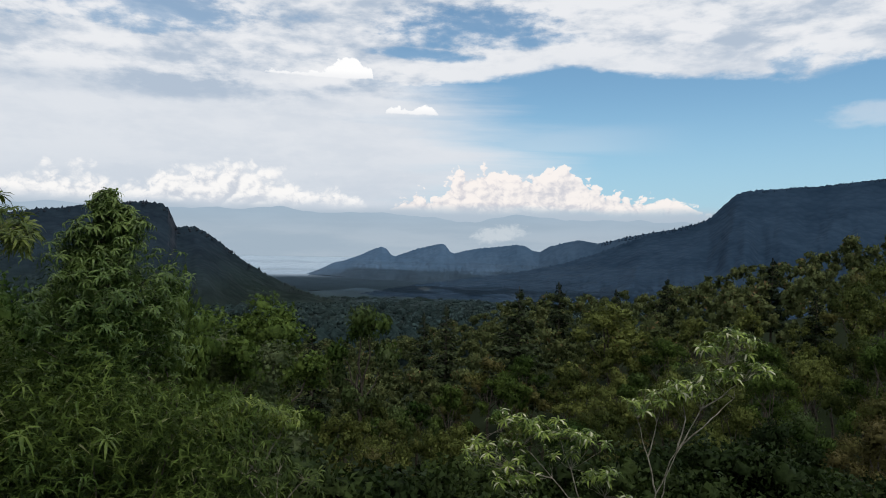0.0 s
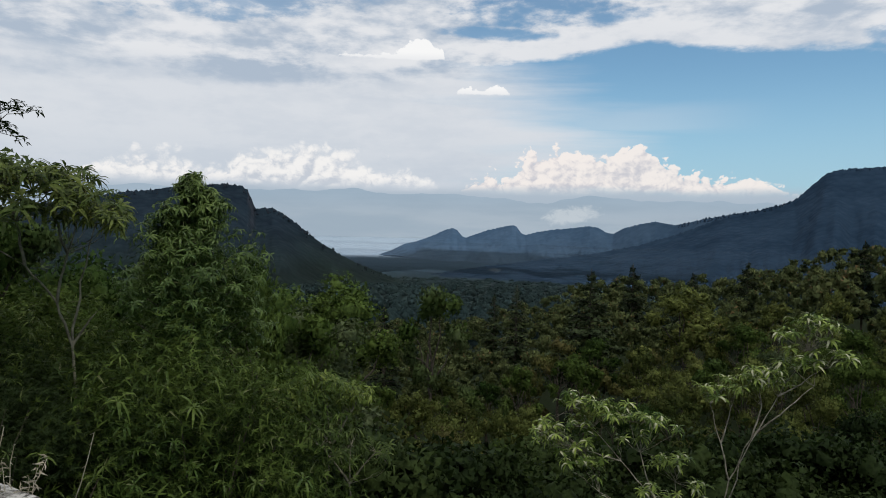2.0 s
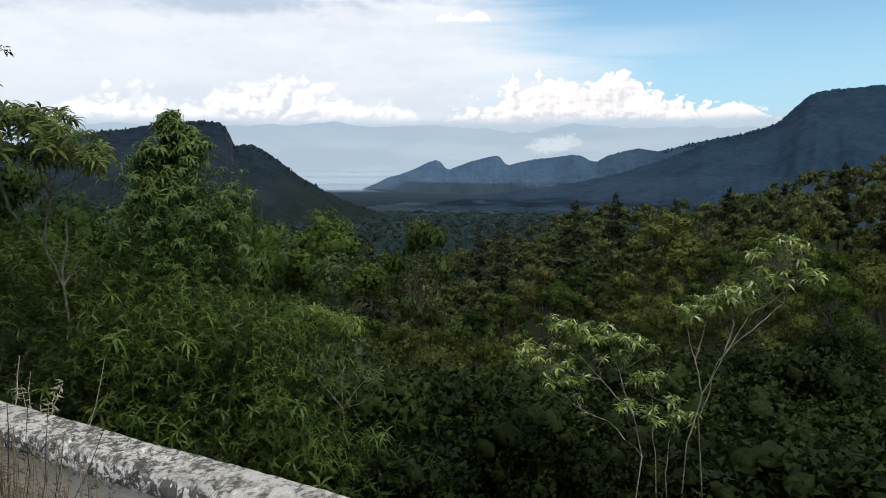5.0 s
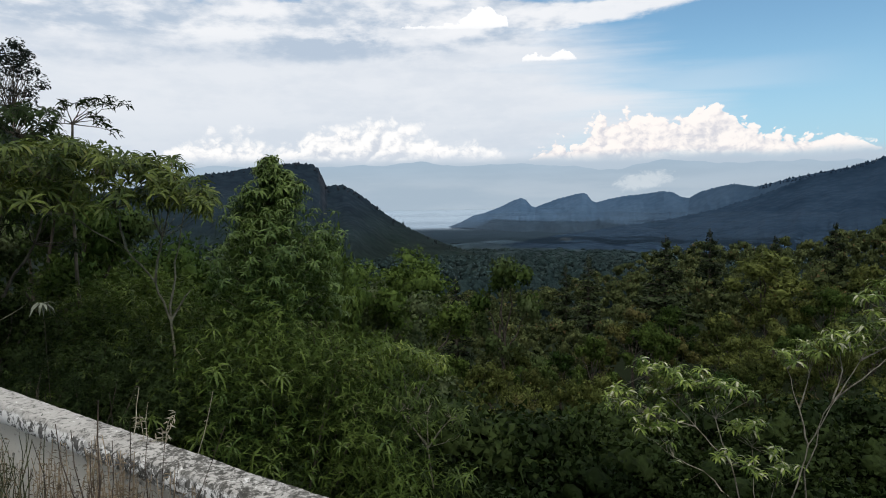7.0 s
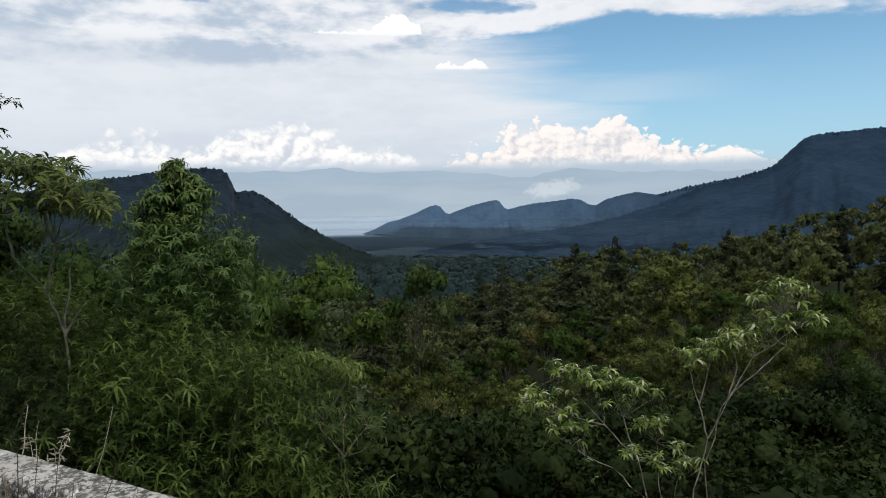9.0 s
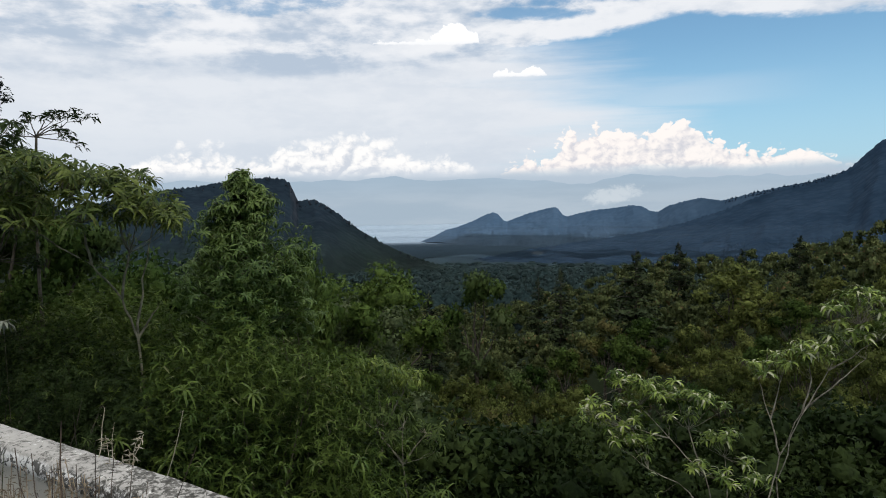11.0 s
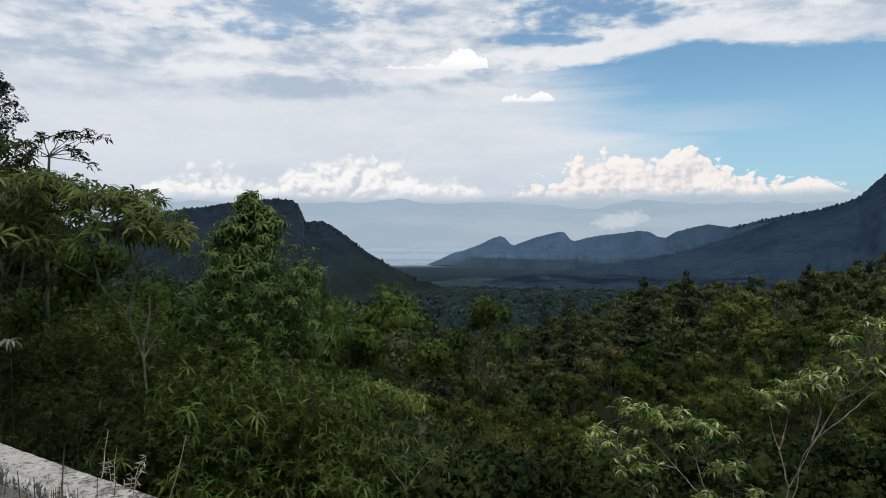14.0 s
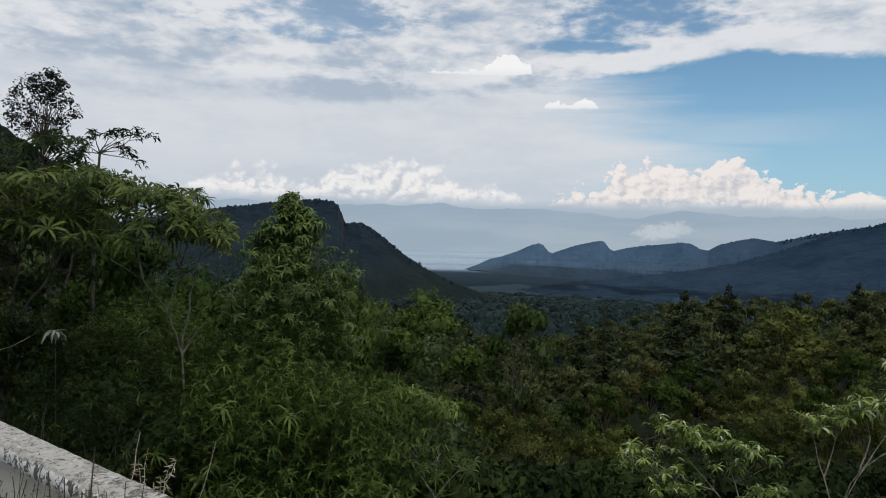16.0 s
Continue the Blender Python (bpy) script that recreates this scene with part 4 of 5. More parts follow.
def plant_woods():
    """Trees over the near slopes, closer together where they are small; each stands clear of its neighbours."""
    r = random.Random(4)
    spots, far_bits, far_soft = [], [], []
    rng = np.random.default_rng(8)
    far_forms = [broadleaf("", "", 70 + i, None, None, 30, 0.38, thing=False, core=1, tufts=3, clumps=5, spread=2.6 + 0.3 * i) for i in range(3)]
    tries = []
    for _ in range(30000):
        az, u = r.uniform(-42, 52), r.random()
        d = 19 * (float(reach(az)) * 1.12 / 19) ** (u ** 0.8)
        tries.append((d, az))
    tries.sort()
    taken = {}
    for d, az in tries:
        p = toward(az, 0, d)
        gap = 2.7 + d * 0.020
        key = (int(p.x // 8), int(p.y // 8))
        near = [q for i in (-1, 0, 1) for j in (-1, 0, 1) for q in taken.get((key[0] + i, key[1] + j), ())]
        if any((q[0] - p.x) ** 2 + (q[1] - p.y) ** 2 < gap * gap for q in near):
            continue
        taken.setdefault(key, []).append((p.x, p.y))
        spots.append((d, az))
    for i, (d, az) in enumerate(spots):
        top = float(canopy(np.array(az), np.array(d))) + r.uniform(-2.0, 1.1) * min(1.5, 0.5 + d / 60)
        el = math.degrees(math.atan2(top - 1.6, d))
        wide = (2.7 + d * 0.020) / 5.2 * 8.0 / max(3.0, stature(d)) * r.uniform(0.85, 1.15)
        olive = r.random() < (0.25 if az < -2 else 0.72)
        if i < 225:
            kinds = (near_kinds[:3] if olive else near_kinds[3:]) if d < 38 else (mid_kinds[:4] if olive else mid_kinds[4:])
            # low trees take the darker leaves, partly standing in for shade there
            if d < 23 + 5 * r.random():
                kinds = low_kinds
            set_down(r.choice(kinds), az, el, d, wide, r.uniform(0, 6.28))
        else:
            foot, h = stand(az, el, d)
            v, f, soft = r.choice(far_forms)
            t = r.uniform(0, 6.28)
            c, q = math.cos(t), math.sin(t)
            s = h / 8.0
            m = np.array([[c * s * wide, q * s * wide, 0], [-q * s * wide, c * s * wide, 0], [0, 0, s]])
            far_bits.append((v @ m + np.array(foot), f))
            far_soft.append(soft @ np.array([[c, q, 0], [-q, c, 0], [0, 0, 1]]))
    tagged(new("far_wood", mesh_of("far_wood", *join(far_bits), LEAF_FAR, normals=np.concatenate(far_soft))), "olive-green tree crowns of the wood further off, paled with haze", "wood", kind="stuff")


plant_woods()



def valley_wood():
    """Uneven tree crowns crowded over the valley floor, far below."""
    r = random.Random(5)
    k, bits = 7, []
    for _ in range(4000):
        az, d = r.uniform(-28, 38), 130 * (1150 / 130) ** (r.random() ** 0.7)
        if d < float(reach(az)) * 1.05:
            continue
        p = toward(az, 0, d)
        z = float(ground_z(np.array(p.x), np.array(p.y))) - 1.5
        h, w = r.uniform(4.5, 9.5) * (1 - d / 2400), r.uniform(3.0, 5.5) * (0.7 + d / 900)
        v = []
        for t, q in [(0, 0.8), (0.4, 1.0), (0.75, 0.7), (1.0, 0.12)]:
            for j in range(k):
                a, q2 = 6.283 * (j + r.uniform(-0.3, 0.3)) / k, q * w * r.uniform(0.6, 1.25)
                v.append((p.x + q2 * math.cos(a), p.y + q2 * math.sin(a), z + h * t * r.uniform(0.85, 1.1)))
        f = [(i * k + j, i * k + (j + 1) % k, (i + 1) * k + (j + 1) % k, (i + 1) * k + j) for i in range(3) for j in range(k)]
        bits.append((np.array(v), np.array(f)))
    tagged(new("valley_wood", mesh_of("valley_wood", *join(bits), HILL_VALLEY, True)), "tree crowns on the distant valley floor, tinted blue-green with haze", "wood", kind="stuff")


valley_wood()


def crest_trees(name, label, mat, points, dist, count, lo, hi, seed):
    """Small pointed trees along a far crest."""
    r = random.Random(seed)
    pts = np.array(points)
    k = 7
    bits = []
    for _ in range(count):
        az = r.uniform(pts[0, 0], pts[-1, 0])
        el = float(np.interp(az, pts[:, 0], pts[:, 1]))
        d = dist - r.uniform(-2, 30)
        p = toward(az, el, dist)
        p = Vector((p.x * d / dist, p.y * d / dist, p.z - (dist - d) * 0.2 - 1))
        h, w = r.uniform(lo, hi), r.uniform(0.25, 0.5)
        v, f = [], []
        for i, (t, q) in enumerate([(0, 0.6), (0.25, 1.0), (0.6, 0.6), (1.0, 0.05)]):
            for j in range(k):
                a = 6.283 * j / k
                q2 = q * h * w * r.uniform(0.7, 1.2)
                v.append((p.x + q2 * math.cos(a), p.y + q2 * math.sin(a), p.z + h * t * r.uniform(0.93, 1.05)))
        f = [(i * k + j, i * k + (j + 1) % k, (i + 1) * k + (j + 1) % k, (i + 1) * k + j) for i in range(3) for j in range(k)]
        bits.append((np.array(v), np.array(f)))
    tagged(new(name, mesh_of(name, *join(bits), mat)), label, "wood", kind="stuff")


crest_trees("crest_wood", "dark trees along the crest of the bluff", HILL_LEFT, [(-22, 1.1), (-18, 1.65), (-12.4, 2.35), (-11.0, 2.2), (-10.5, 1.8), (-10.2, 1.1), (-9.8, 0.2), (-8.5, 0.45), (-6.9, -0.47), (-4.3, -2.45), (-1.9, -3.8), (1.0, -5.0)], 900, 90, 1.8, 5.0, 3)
crest_trees("crest_wood", "small trees along the crest of the haze-blue ridge", HILL_NEAR, [(25.5, -0.2), (27.2, 0.32), (29.5, 0.8), (31.6, 1.2), (33.6, 1.8)], 1372, 110, 2.5, 5, 4)
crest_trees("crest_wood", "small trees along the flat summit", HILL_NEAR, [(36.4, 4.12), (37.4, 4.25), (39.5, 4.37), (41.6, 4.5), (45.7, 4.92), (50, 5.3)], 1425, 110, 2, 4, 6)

crest_trees("crest_wood", "dark trees along the near mountainside", HILL_SIDE, [(-48, 9.9), (-41, 8.5), (-38.8, 8.0), (-37.5, 7.7), (-35.7, 6.85), (-34.2, 5.9), (-31, 3.9)], 419, 60, 1.2, 2.6, 8)


# trees that stand out above the wood
for az, el, d, k, wide in [(1.1, -7.5, 62, 1, 1.0), (12.5, -5.6, 92, 1, 1.1), (18.7, -4.0, 66, 0, 1.0), (22.1, -3.4, 95, 0, 0.8), (30.8, -2.8, 100, 0, 0.9), (26.8, -3.9, 92, 0, 0.7), (10.6, -6.4, 110, 0, 0.7), (38.5, -0.9, 90, 0, 0.8), (41.5, -3.5, 60, 0, 0.8)]:
    set_down(pines[k], az, el, d, wide * 1.25, az)
for az, el, d, k, wide in [(-3.3, -5.3, 36, near_kinds[3], 1.1), (5.2, -5.5, 62, mid_kinds[5], 0.7), (-8.6, -5.5, 24, near_kinds[4], 0.9), (-6.0, -8.0, 26, near_kinds[3], 1.0), (26.5, -5.2, 60, mid_kinds[1], 1.4), (-9.7, -3.4, 15, near_kinds[4], 0.45), (-24, -3.4, 19, near_kinds[4], 0.9), (-20.5, -5.2, 17, near_kinds[3], 0.8), (-27.5, -2.5, 17, near_kinds[4], 0.8), (-18.5, -4.5, 21, near_kinds[4], 0.8)]:
    set_down(k, az, el, d, wide, az)
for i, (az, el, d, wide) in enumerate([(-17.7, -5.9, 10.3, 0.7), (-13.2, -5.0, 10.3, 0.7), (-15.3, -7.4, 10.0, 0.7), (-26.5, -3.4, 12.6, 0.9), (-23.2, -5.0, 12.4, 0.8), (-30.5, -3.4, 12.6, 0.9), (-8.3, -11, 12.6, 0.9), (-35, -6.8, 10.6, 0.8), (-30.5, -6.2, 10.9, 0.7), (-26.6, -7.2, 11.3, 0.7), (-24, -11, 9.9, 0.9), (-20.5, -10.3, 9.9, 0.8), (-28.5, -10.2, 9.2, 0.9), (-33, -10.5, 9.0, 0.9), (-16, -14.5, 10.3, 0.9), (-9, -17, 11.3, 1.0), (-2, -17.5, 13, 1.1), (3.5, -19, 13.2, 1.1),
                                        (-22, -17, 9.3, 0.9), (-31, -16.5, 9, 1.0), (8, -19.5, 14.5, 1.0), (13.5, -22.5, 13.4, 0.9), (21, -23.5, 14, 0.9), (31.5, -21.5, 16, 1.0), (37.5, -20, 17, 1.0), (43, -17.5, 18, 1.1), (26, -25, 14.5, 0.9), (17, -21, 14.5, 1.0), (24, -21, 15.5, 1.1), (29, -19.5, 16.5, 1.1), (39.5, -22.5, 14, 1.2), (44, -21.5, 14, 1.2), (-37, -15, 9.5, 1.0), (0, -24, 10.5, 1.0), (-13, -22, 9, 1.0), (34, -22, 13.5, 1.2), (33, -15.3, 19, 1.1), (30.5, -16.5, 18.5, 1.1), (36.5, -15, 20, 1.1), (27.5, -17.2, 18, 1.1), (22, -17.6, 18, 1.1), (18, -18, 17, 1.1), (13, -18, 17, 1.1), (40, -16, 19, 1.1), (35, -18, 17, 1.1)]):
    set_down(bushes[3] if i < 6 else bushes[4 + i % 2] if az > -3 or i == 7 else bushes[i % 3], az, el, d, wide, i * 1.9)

# ---- plants with whorled leaves ----
WHORLS = {}


def whorl_meshes(key, leaf, n, length, width, droop):
    if key not in WHORLS:
        WHORLS[key] = [mesh_of("leaf_whorl", *rosette(random.Random(80 + i), n + i - 1, length, width, droop), leaf) for i in range(4)]
    return WHORLS[key]


def whorled(name, label, category, foot, stems, tips, key, leaf, bark, seed, n=9, length=0.19, width=0.042, droop=0.75, thick=0.0145):
    """A plant with bare stems and whorls of long leaves at their tips.
    stems: paths in places; tips: (place, size)."""
    r = random.Random(seed)
    ob = new(name)
    ob.location = foot
    for path in stems:
        pts = [Vector(p) - foot for p in path]
        fine = [pts[0]]
        for a, b in zip(pts, pts[1:]):
            fine += bent(a, b, r, 0.06, 4)[1:]
        rad = [thick * (1 - 0.72 * i / (len(fine) - 1)) for i in range(len(fine))]
        part("stem", mesh_of("stem", *tube(fine, rad, 6), bark, True), ob)
    ends = [(Vector(p) - foot) for path in stems for p in path[1:]]
    for p, s in tips:
        q = Vector(p) - foot
        root = min(ends, key=lambda e: (e - q).length + 0.8 * max(0.0, e.z - q.z + 0.1))
        twig = tube(bent(root, q, r, 0.1, 4, -0.03), [thick * 0.24, thick * 0.21, thick * 0.18, thick * 0.15, thick * 0.11], 5)
        part("twig", mesh_of("twig", *twig, bark, True), ob)
        lean = (q - root).normalized() * 0.5 + Vector((r.uniform(-0.4, 0.4), r.uniform(-0.4, 0.4), 1))
        m = Matrix.Translation(q) @ lean.to_track_quat("Z", "Y").to_matrix().to_4x4() @ Matrix.Rotation(r.uniform(0, 6.28), 4, "Z") @ Matrix.Scale(s, 4)
        part("leaf_whorl", r.choice(whorl_meshes(key, leaf, n, length, width, droop)), ob, at=m)
    return tagged(ob, label, category, group="plants with whorled leaves")


def sprinkle(r, spots, per, sa, se, sd, lo=0.8, hi=1.2):
    """Tips strewn round spots (az, el, d)."""
    out = []
    for az, el, d in spots:
        for _ in range(per):
            out.append((toward(az + r.uniform(-sa, sa), el + r.uniform(-se, se), d + r.uniform(-sd, sd)), r.uniform(lo, hi)))
    return out


def ground_below(az, el, d):
    p = toward(az, el, d)
    return Vector((p.x, p.y, float(ground_z(np.array(p.x), np.array(p.y))) - 0.1))


R = random.Random(17)
D = 12.2
foot = ground_below(25.6, -20, D)
T = toward
whorled("whorled_shrub", "sunlit shrub with pale stems and whorls of long leaves", "shrub", foot,
        [[foot, T(25.2, -25, D), T(24.3, -21.8, D), T(21.5, -19.3, D), T(19.0, -17.0, D), T(17.5, -15.6, D)],
         [T(24.3, -21.8, D), T(23.0, -18.5, D), T(22.0, -16.2, D)], [foot, T(27.2, -26, D + 0.2), T(27.5, -23.0, D + 0.2)],
         [T(25.2, -25, D), T(22.2, -22.6, D - 0.1), T(19.8, -21.8, D - 0.2)], [foot, T(26.3, -24.6, D + 0.1), T(25.8, -20.3, D + 0.1)], [T(21.5, -19.3, D), T(18.6, -18.8, D)]],
        sprinkle(R, [(17.2, -14.9, D), (18.6, -15.4, D), (20.2, -15.7, D), (21.8, -15.8, D), (23.6, -15.9, D), (25.0, -16.2, D), (15.6, -16.8, D), (14.8, -18.0, D), (16.6, -17.6, D), (18.0, -18.6, D), (19.2, -19.6, D), (22.7, -15.3, D), (19.4, -15.0, D), (17.8, -16.4, D)], 8, 0.9, 0.55, 0.35)
        + sprinkle(R, [(24.6, -19.0, D), (26.0, -18.7, D), (24.0, -21.0, D), (25.4, -21.7, D), (27.0, -22.1, D), (28.6, -21.6, D), (27.6, -20.6, D)], 6, 0.8, 0.5, 0.3) + sprinkle(R, [(16.4, -18.6, D), (17.6, -19.6, D), (19.0, -20.4, D), (21.0, -17.2, D), (23.4, -17.2, D), (19.0, -17.0, D)], 5, 0.8, 0.5, 0.3) + sprinkle(R, [(20.0, -22.2, D), (20.8, -23.4, D)], 1, 0.2, 0.2, 0.1, 0.7, 0.8),
        "shrub", LEAF_SHRUB, BARK_PALE, 5)
D = 11.6
foot = ground_below(28.9, -20, D + 0.5)
whorled("whorled_shrub", "taller sunlit shrub with forked pale stems and whorls of long leaves", "shrub", foot,
        [[foot, T(28.8, -23.5, D + 0.4), T(29.8, -19.6, D + 0.2), T(31.3, -16.3, D), T(33.0, -13.0, D), T(34.9, -9.5, D)], [T(31.3, -16.3, D), T(31.9, -13.8, D), T(31.6, -12.2, D)],
         [T(29.8, -19.6, D + 0.2), T(29.1, -17.0, D), T(28.2, -14.2, D)], [T(29.1, -17.0, D), T(29.7, -14.4, D)], [T(33.0, -13.0, D), T(35.9, -10.6, D)], [T(31.3, -16.3, D), T(33.8, -13.6, D - 0.2), T(35.4, -11.9, D - 0.2)], [foot, T(29.6, -21.5, D + 0.3), T(30.9, -17.4, D - 0.1), T(32.3, -14.4, D - 0.1)]],
        sprinkle(R, [(35.4, -7.1, D), (36.4, -7.5, D), (34.4, -7.4, D), (33.4, -8.2, D), (35.6, -8.2, D)], 8, 0.9, 0.45, 0.35) + sprinkle(R, [(36.8, -9.8, D), (35.2, -10.4, D), (33.8, -10.8, D), (32.2, -11.2, D), (30.8, -11.5, D), (29.6, -12.4, D), (28.2, -13.2, D), (33.0, -11.9, D), (31.4, -12.2, D), (34.6, -9.9, D)], 9, 0.9, 0.5, 0.35),
        "shrub", LEAF_SHRUB, BARK_PALE, 6)
D = 11.2
foot = ground_below(-3, -15, D)
whorled("drooping_shrub", "leafy shrub with light green hanging leaves", "shrub", foot, [[foot, T(-3.2, -19, D), T(-3.6, -16, D), T(-4, -14.3, D)], [T(-3.2, -19, D), T(-1.6, -16.5, D), T(-0.8, -15, D)], [T(-3.2, -19, D), T(-6, -16, D)]],
        sprinkle(R, [(-8.2, -14.8, D), (-7.4, -14.5, D), (-6.2, -14.2, D), (-5.0, -13.8, D), (-3.8, -13.7, D), (-2.6, -14.0, D), (-1.6, -14.4, D), (-0.7, -15.0, D), (-3.5, -15.0, D), (-5.6, -15.4, D), (-1.8, -15.5, D), (-7.0, -15.6, D)], 9, 0.8, 0.5, 0.5), "shrub_fine", LEAF_LIME, BARK_MID, 7, 9, 0.2, 0.032, 1.0, 0.02)
D = 10.4
foot = ground_below(-1.5, -20, D)
whorled("drooping_shrub", "low leafy shrub with light green hanging leaves", "shrub", foot, [[foot, T(-1.6, -22, D), T(-1.5, -19, D)], [T(-1.6, -22, D), T(0.6, -19.6, D)], [T(-1.6, -22, D), T(-4, -19, D)]],
        sprinkle(R, [(-4.6, -18.2, D), (-3.2, -17.8, D), (-1.8, -18.2, D), (-0.4, -18.8, D), (0.9, -19.6, D), (1.2, -20.6, D), (-2.2, -19.4, D)], 5, 0.8, 0.6, 0.5), "shrub_tip", LEAF_TIP, BARK_MID, 8, 9, 0.2, 0.032, 1.0, thick=0.02)
D = 10.6
foot = ground_below(-22.6, -12, D)
tips = []
for _ in range(330):
    az = R.uniform(-38, -19.5)
    hi = float(np.interp(az, [-38, -35, -32, -29.6, -26.7, -22.0, -20.2, -19.4], [3.0, 3.2, 3.9, 4.2, 3.0, 2.9, 1.0, -0.4]))
    lo = float(np.interp(az, [-38, -34, -30.4, -25, -20.5], [-1.2, -0.8, -1.2, -1.0, -1.7]))
    tips.append((T(az, hi - (hi - lo) * R.random() ** 1.6, D + R.uniform(-1.2, 1.2)), R.uniform(0.8, 1.2)))
whorled("spreading_shrub", "wide leafy shrub with drooping whorled leaves and grey stems", "shrub", foot,
        [[foot, T(-22.9, -10.2, D), T(-23.9, -7.0, D), T(-25.9, -4.2, D), T(-30.0, -1.2, D), T(-34, 0.6, D)], [T(-23.9, -7.0, D), T(-23.2, -3.4, D), T(-22.2, 0.4, D)], [T(-25.9, -4.2, D), T(-26.5, -1.0, D), T(-27, 1.5, D)],
         [T(-22.9, -10.2, D), T(-22.4, -5.5, D + 0.2), T(-21.0, -0.2, D)], [T(-30.0, -1.2, D), T(-31, 1.2, D)], [T(-22.9, -10.2, D), T(-21.9, -8.6, D), T(-21.3, -7.8, D)], [T(-23.2, -3.4, D), T(-24.6, 1.0, D)]],
        tips, "left", LEAF_LEFT, BARK_MID, 9, 11, 0.27, 0.046, 0.75, 0.022)
D = 12.6
foot = ground_below(-34.5, -12, D)
tips = []
for _ in range(270):
    az = R.uniform(-42, -29.2)
    hi = float(np.interp(az, [-42, -39.2, -37.9, -36.1, -33.9, -32, -30.6, -30.0, -29.2], [3.0, 3.2, 5.2, 6.2, 5.9, 6.7, 6.3, 4.8, 3.0]))
    tips.append((T(az, hi - 8.5 * R.random() ** 1.5, D + R.uniform(-1.3, 1.3)), R.uniform(0.8, 1.2)))
whorled("leafy_tree", "dense leafy tree with dull green whorled leaves", "tree", foot,
        [[foot, T(-34.6, -8, D), T(-34.2, -3, D), T(-33.4, 1.5, D), T(-32.6, 4.4, D)], [T(-34.2, -3, D), T(-37, 0.5, D), T(-39.5, 3.5, D)], [T(-33.4, 1.5, D), T(-35, 3.8, D)], [T(-34.6, -8, D), T(-32, -3.5, D), T(-30.6, 0.5, D)]],
        tips, "tree", LEAF_BUSH, BARK_DARK, 19, 10, 0.25, 0.048, 0.8, 0.03)
foot = ground_below(-31.6, -12, 9.4)
whorled("leaf_sprig", "single pale whorl of leaves on a thin stem", "shrub", foot, [[foot, T(-31.8, -9.4, 9.4)]], [(T(-31.8, -8.1, 9.4), 1.2)], "sprig", LEAF_PALE, BARK_DARK, 10, 11, 0.2, 0.04, 1.1, thick=0.007)


def bare_branch():
    """A bare hooked branch among the dark leaves."""
    foot = ground_below(-37.6, -9, 9.2)
    ob = new("bare_branch")
    ob.location = foot
    path = [foot] + [T(a, e, 9.2) for a, e in [(-36.4, -11.6), (-36.2, -9.0), (-36.9, -8.3), (-37.4, -7.4), (-37.6, -6.4), (-37.8, -5.5)]]
    hook = [T(a, e, 9.2) for a, e in [(-36.3, -8.95), (-35.6, -9.15), (-34.7, -8.95), (-34.0, -8.6), (-33.3, -8.2), (-32.9, -7.9)]]
    part("stem", mesh_of("stem", *tube([Vector(p) - foot for p in path], [0.004, 0.004, 0.004, 0.004, 0.004, 0.003, 0.002], 6), BARK_DARK, True), ob)
    part("twig", mesh_of("twig", *tube([Vector(p) - foot for p in hook], [0.005, 0.005, 0.004, 0.004, 0.003, 0.002], 6), BARK_MID, True), ob)
    tagged(ob, "bare pale hooked branch among dark leaves", "branch")


bare_branch()


def spire_tree():
    """A narrow tree with a pointed top, hung with long leaves."""
    r, d = random.Random(12), 12.6
    foot, h = stand(-14.5, 2.5, d)
    ob = new("spire_tree")
    ob.location = foot
    deg = d * math.pi / 180
    rings, bits, wood = [], [], []
    rng = np.random.default_rng(12)
    forms = [rosette(random.Random(90 + i), 9, 0.19, 0.036, 0.9) for i in range(4)]
    bole = tube(bent((0, 0, 0), (0, 0, h), r, 0.02, 8), [0.09 - 0.0105 * i for i in range(9)], 6)
    pos, nrm = [], []
    masses = []
    for i in range(84):
        below = (i / 84) ** 0.8 * 13.0
        w = float(np.interp(below, [0, 0.5, 1.2, 2.6, 4.2, 6.0, 9, 13], [0.1, 0.6, 1.6, 3.0, 3.3, 4.9, 5.4, 5.4])) * deg
        a, q = r.uniform(0, 6.283), w * r.uniform(0.2, 1.0) * (1.25 if r.random() < 0.15 else 0.9)
        c = Vector((math.cos(a) * q, math.sin(a) * q, h - below * deg))
        masses.append((c, 0.14 + 0.07 * below ** 0.7 * r.uniform(0.6, 1.3)))
        wood.append(tube(bent((0, 0, max(0.2, c.z - q * 0.8)), c, r, 0.08, 3), [0.02, 0.016, 0.011, 0.005], 4))
    for c, rad in masses:
        for _ in range(17):
            u = ball_points(rng, 1, 0.3)[0]
            pos.append(np.array(c) + u * rad * r.uniform(0.5, 1.25))
            nrm.append(u * 0.6 + np.array([0, 0, 0.8]))
    pos.append(np.array((0, 0, h)))
    nrm.append(np.array((0, 0, 1.0)))
    pos, nrm = np.array(pos), np.array(nrm)
    for k in range(4):
        bits.append(scatter(*forms[k], turns(nrm[k::4], rng), pos[k::4], rng.uniform(0.7, 1.15, len(pos[k::4]))))
    heart = leafy(rng, [tuple(c) for c, _ in masses], [rad for _, rad in masses], 120, 0.10, 0.3, LEAF_THIN, 1.0)
    part("trunk", mesh_of("trunk", *join([bole] + wood), BARK_DARK), ob)
    part("crown", mesh_of("crown", *join(bits), LEAF_SPIRE), ob)
    part("inner_leaves", mesh_of("inner_leaves", *heart[:2], LEAF_FRESH, normals=heart[2]), ob, "small green inner leaves")
    tagged(ob, "slender pointed tree with hanging green leaves", "tree")


spire_tree()


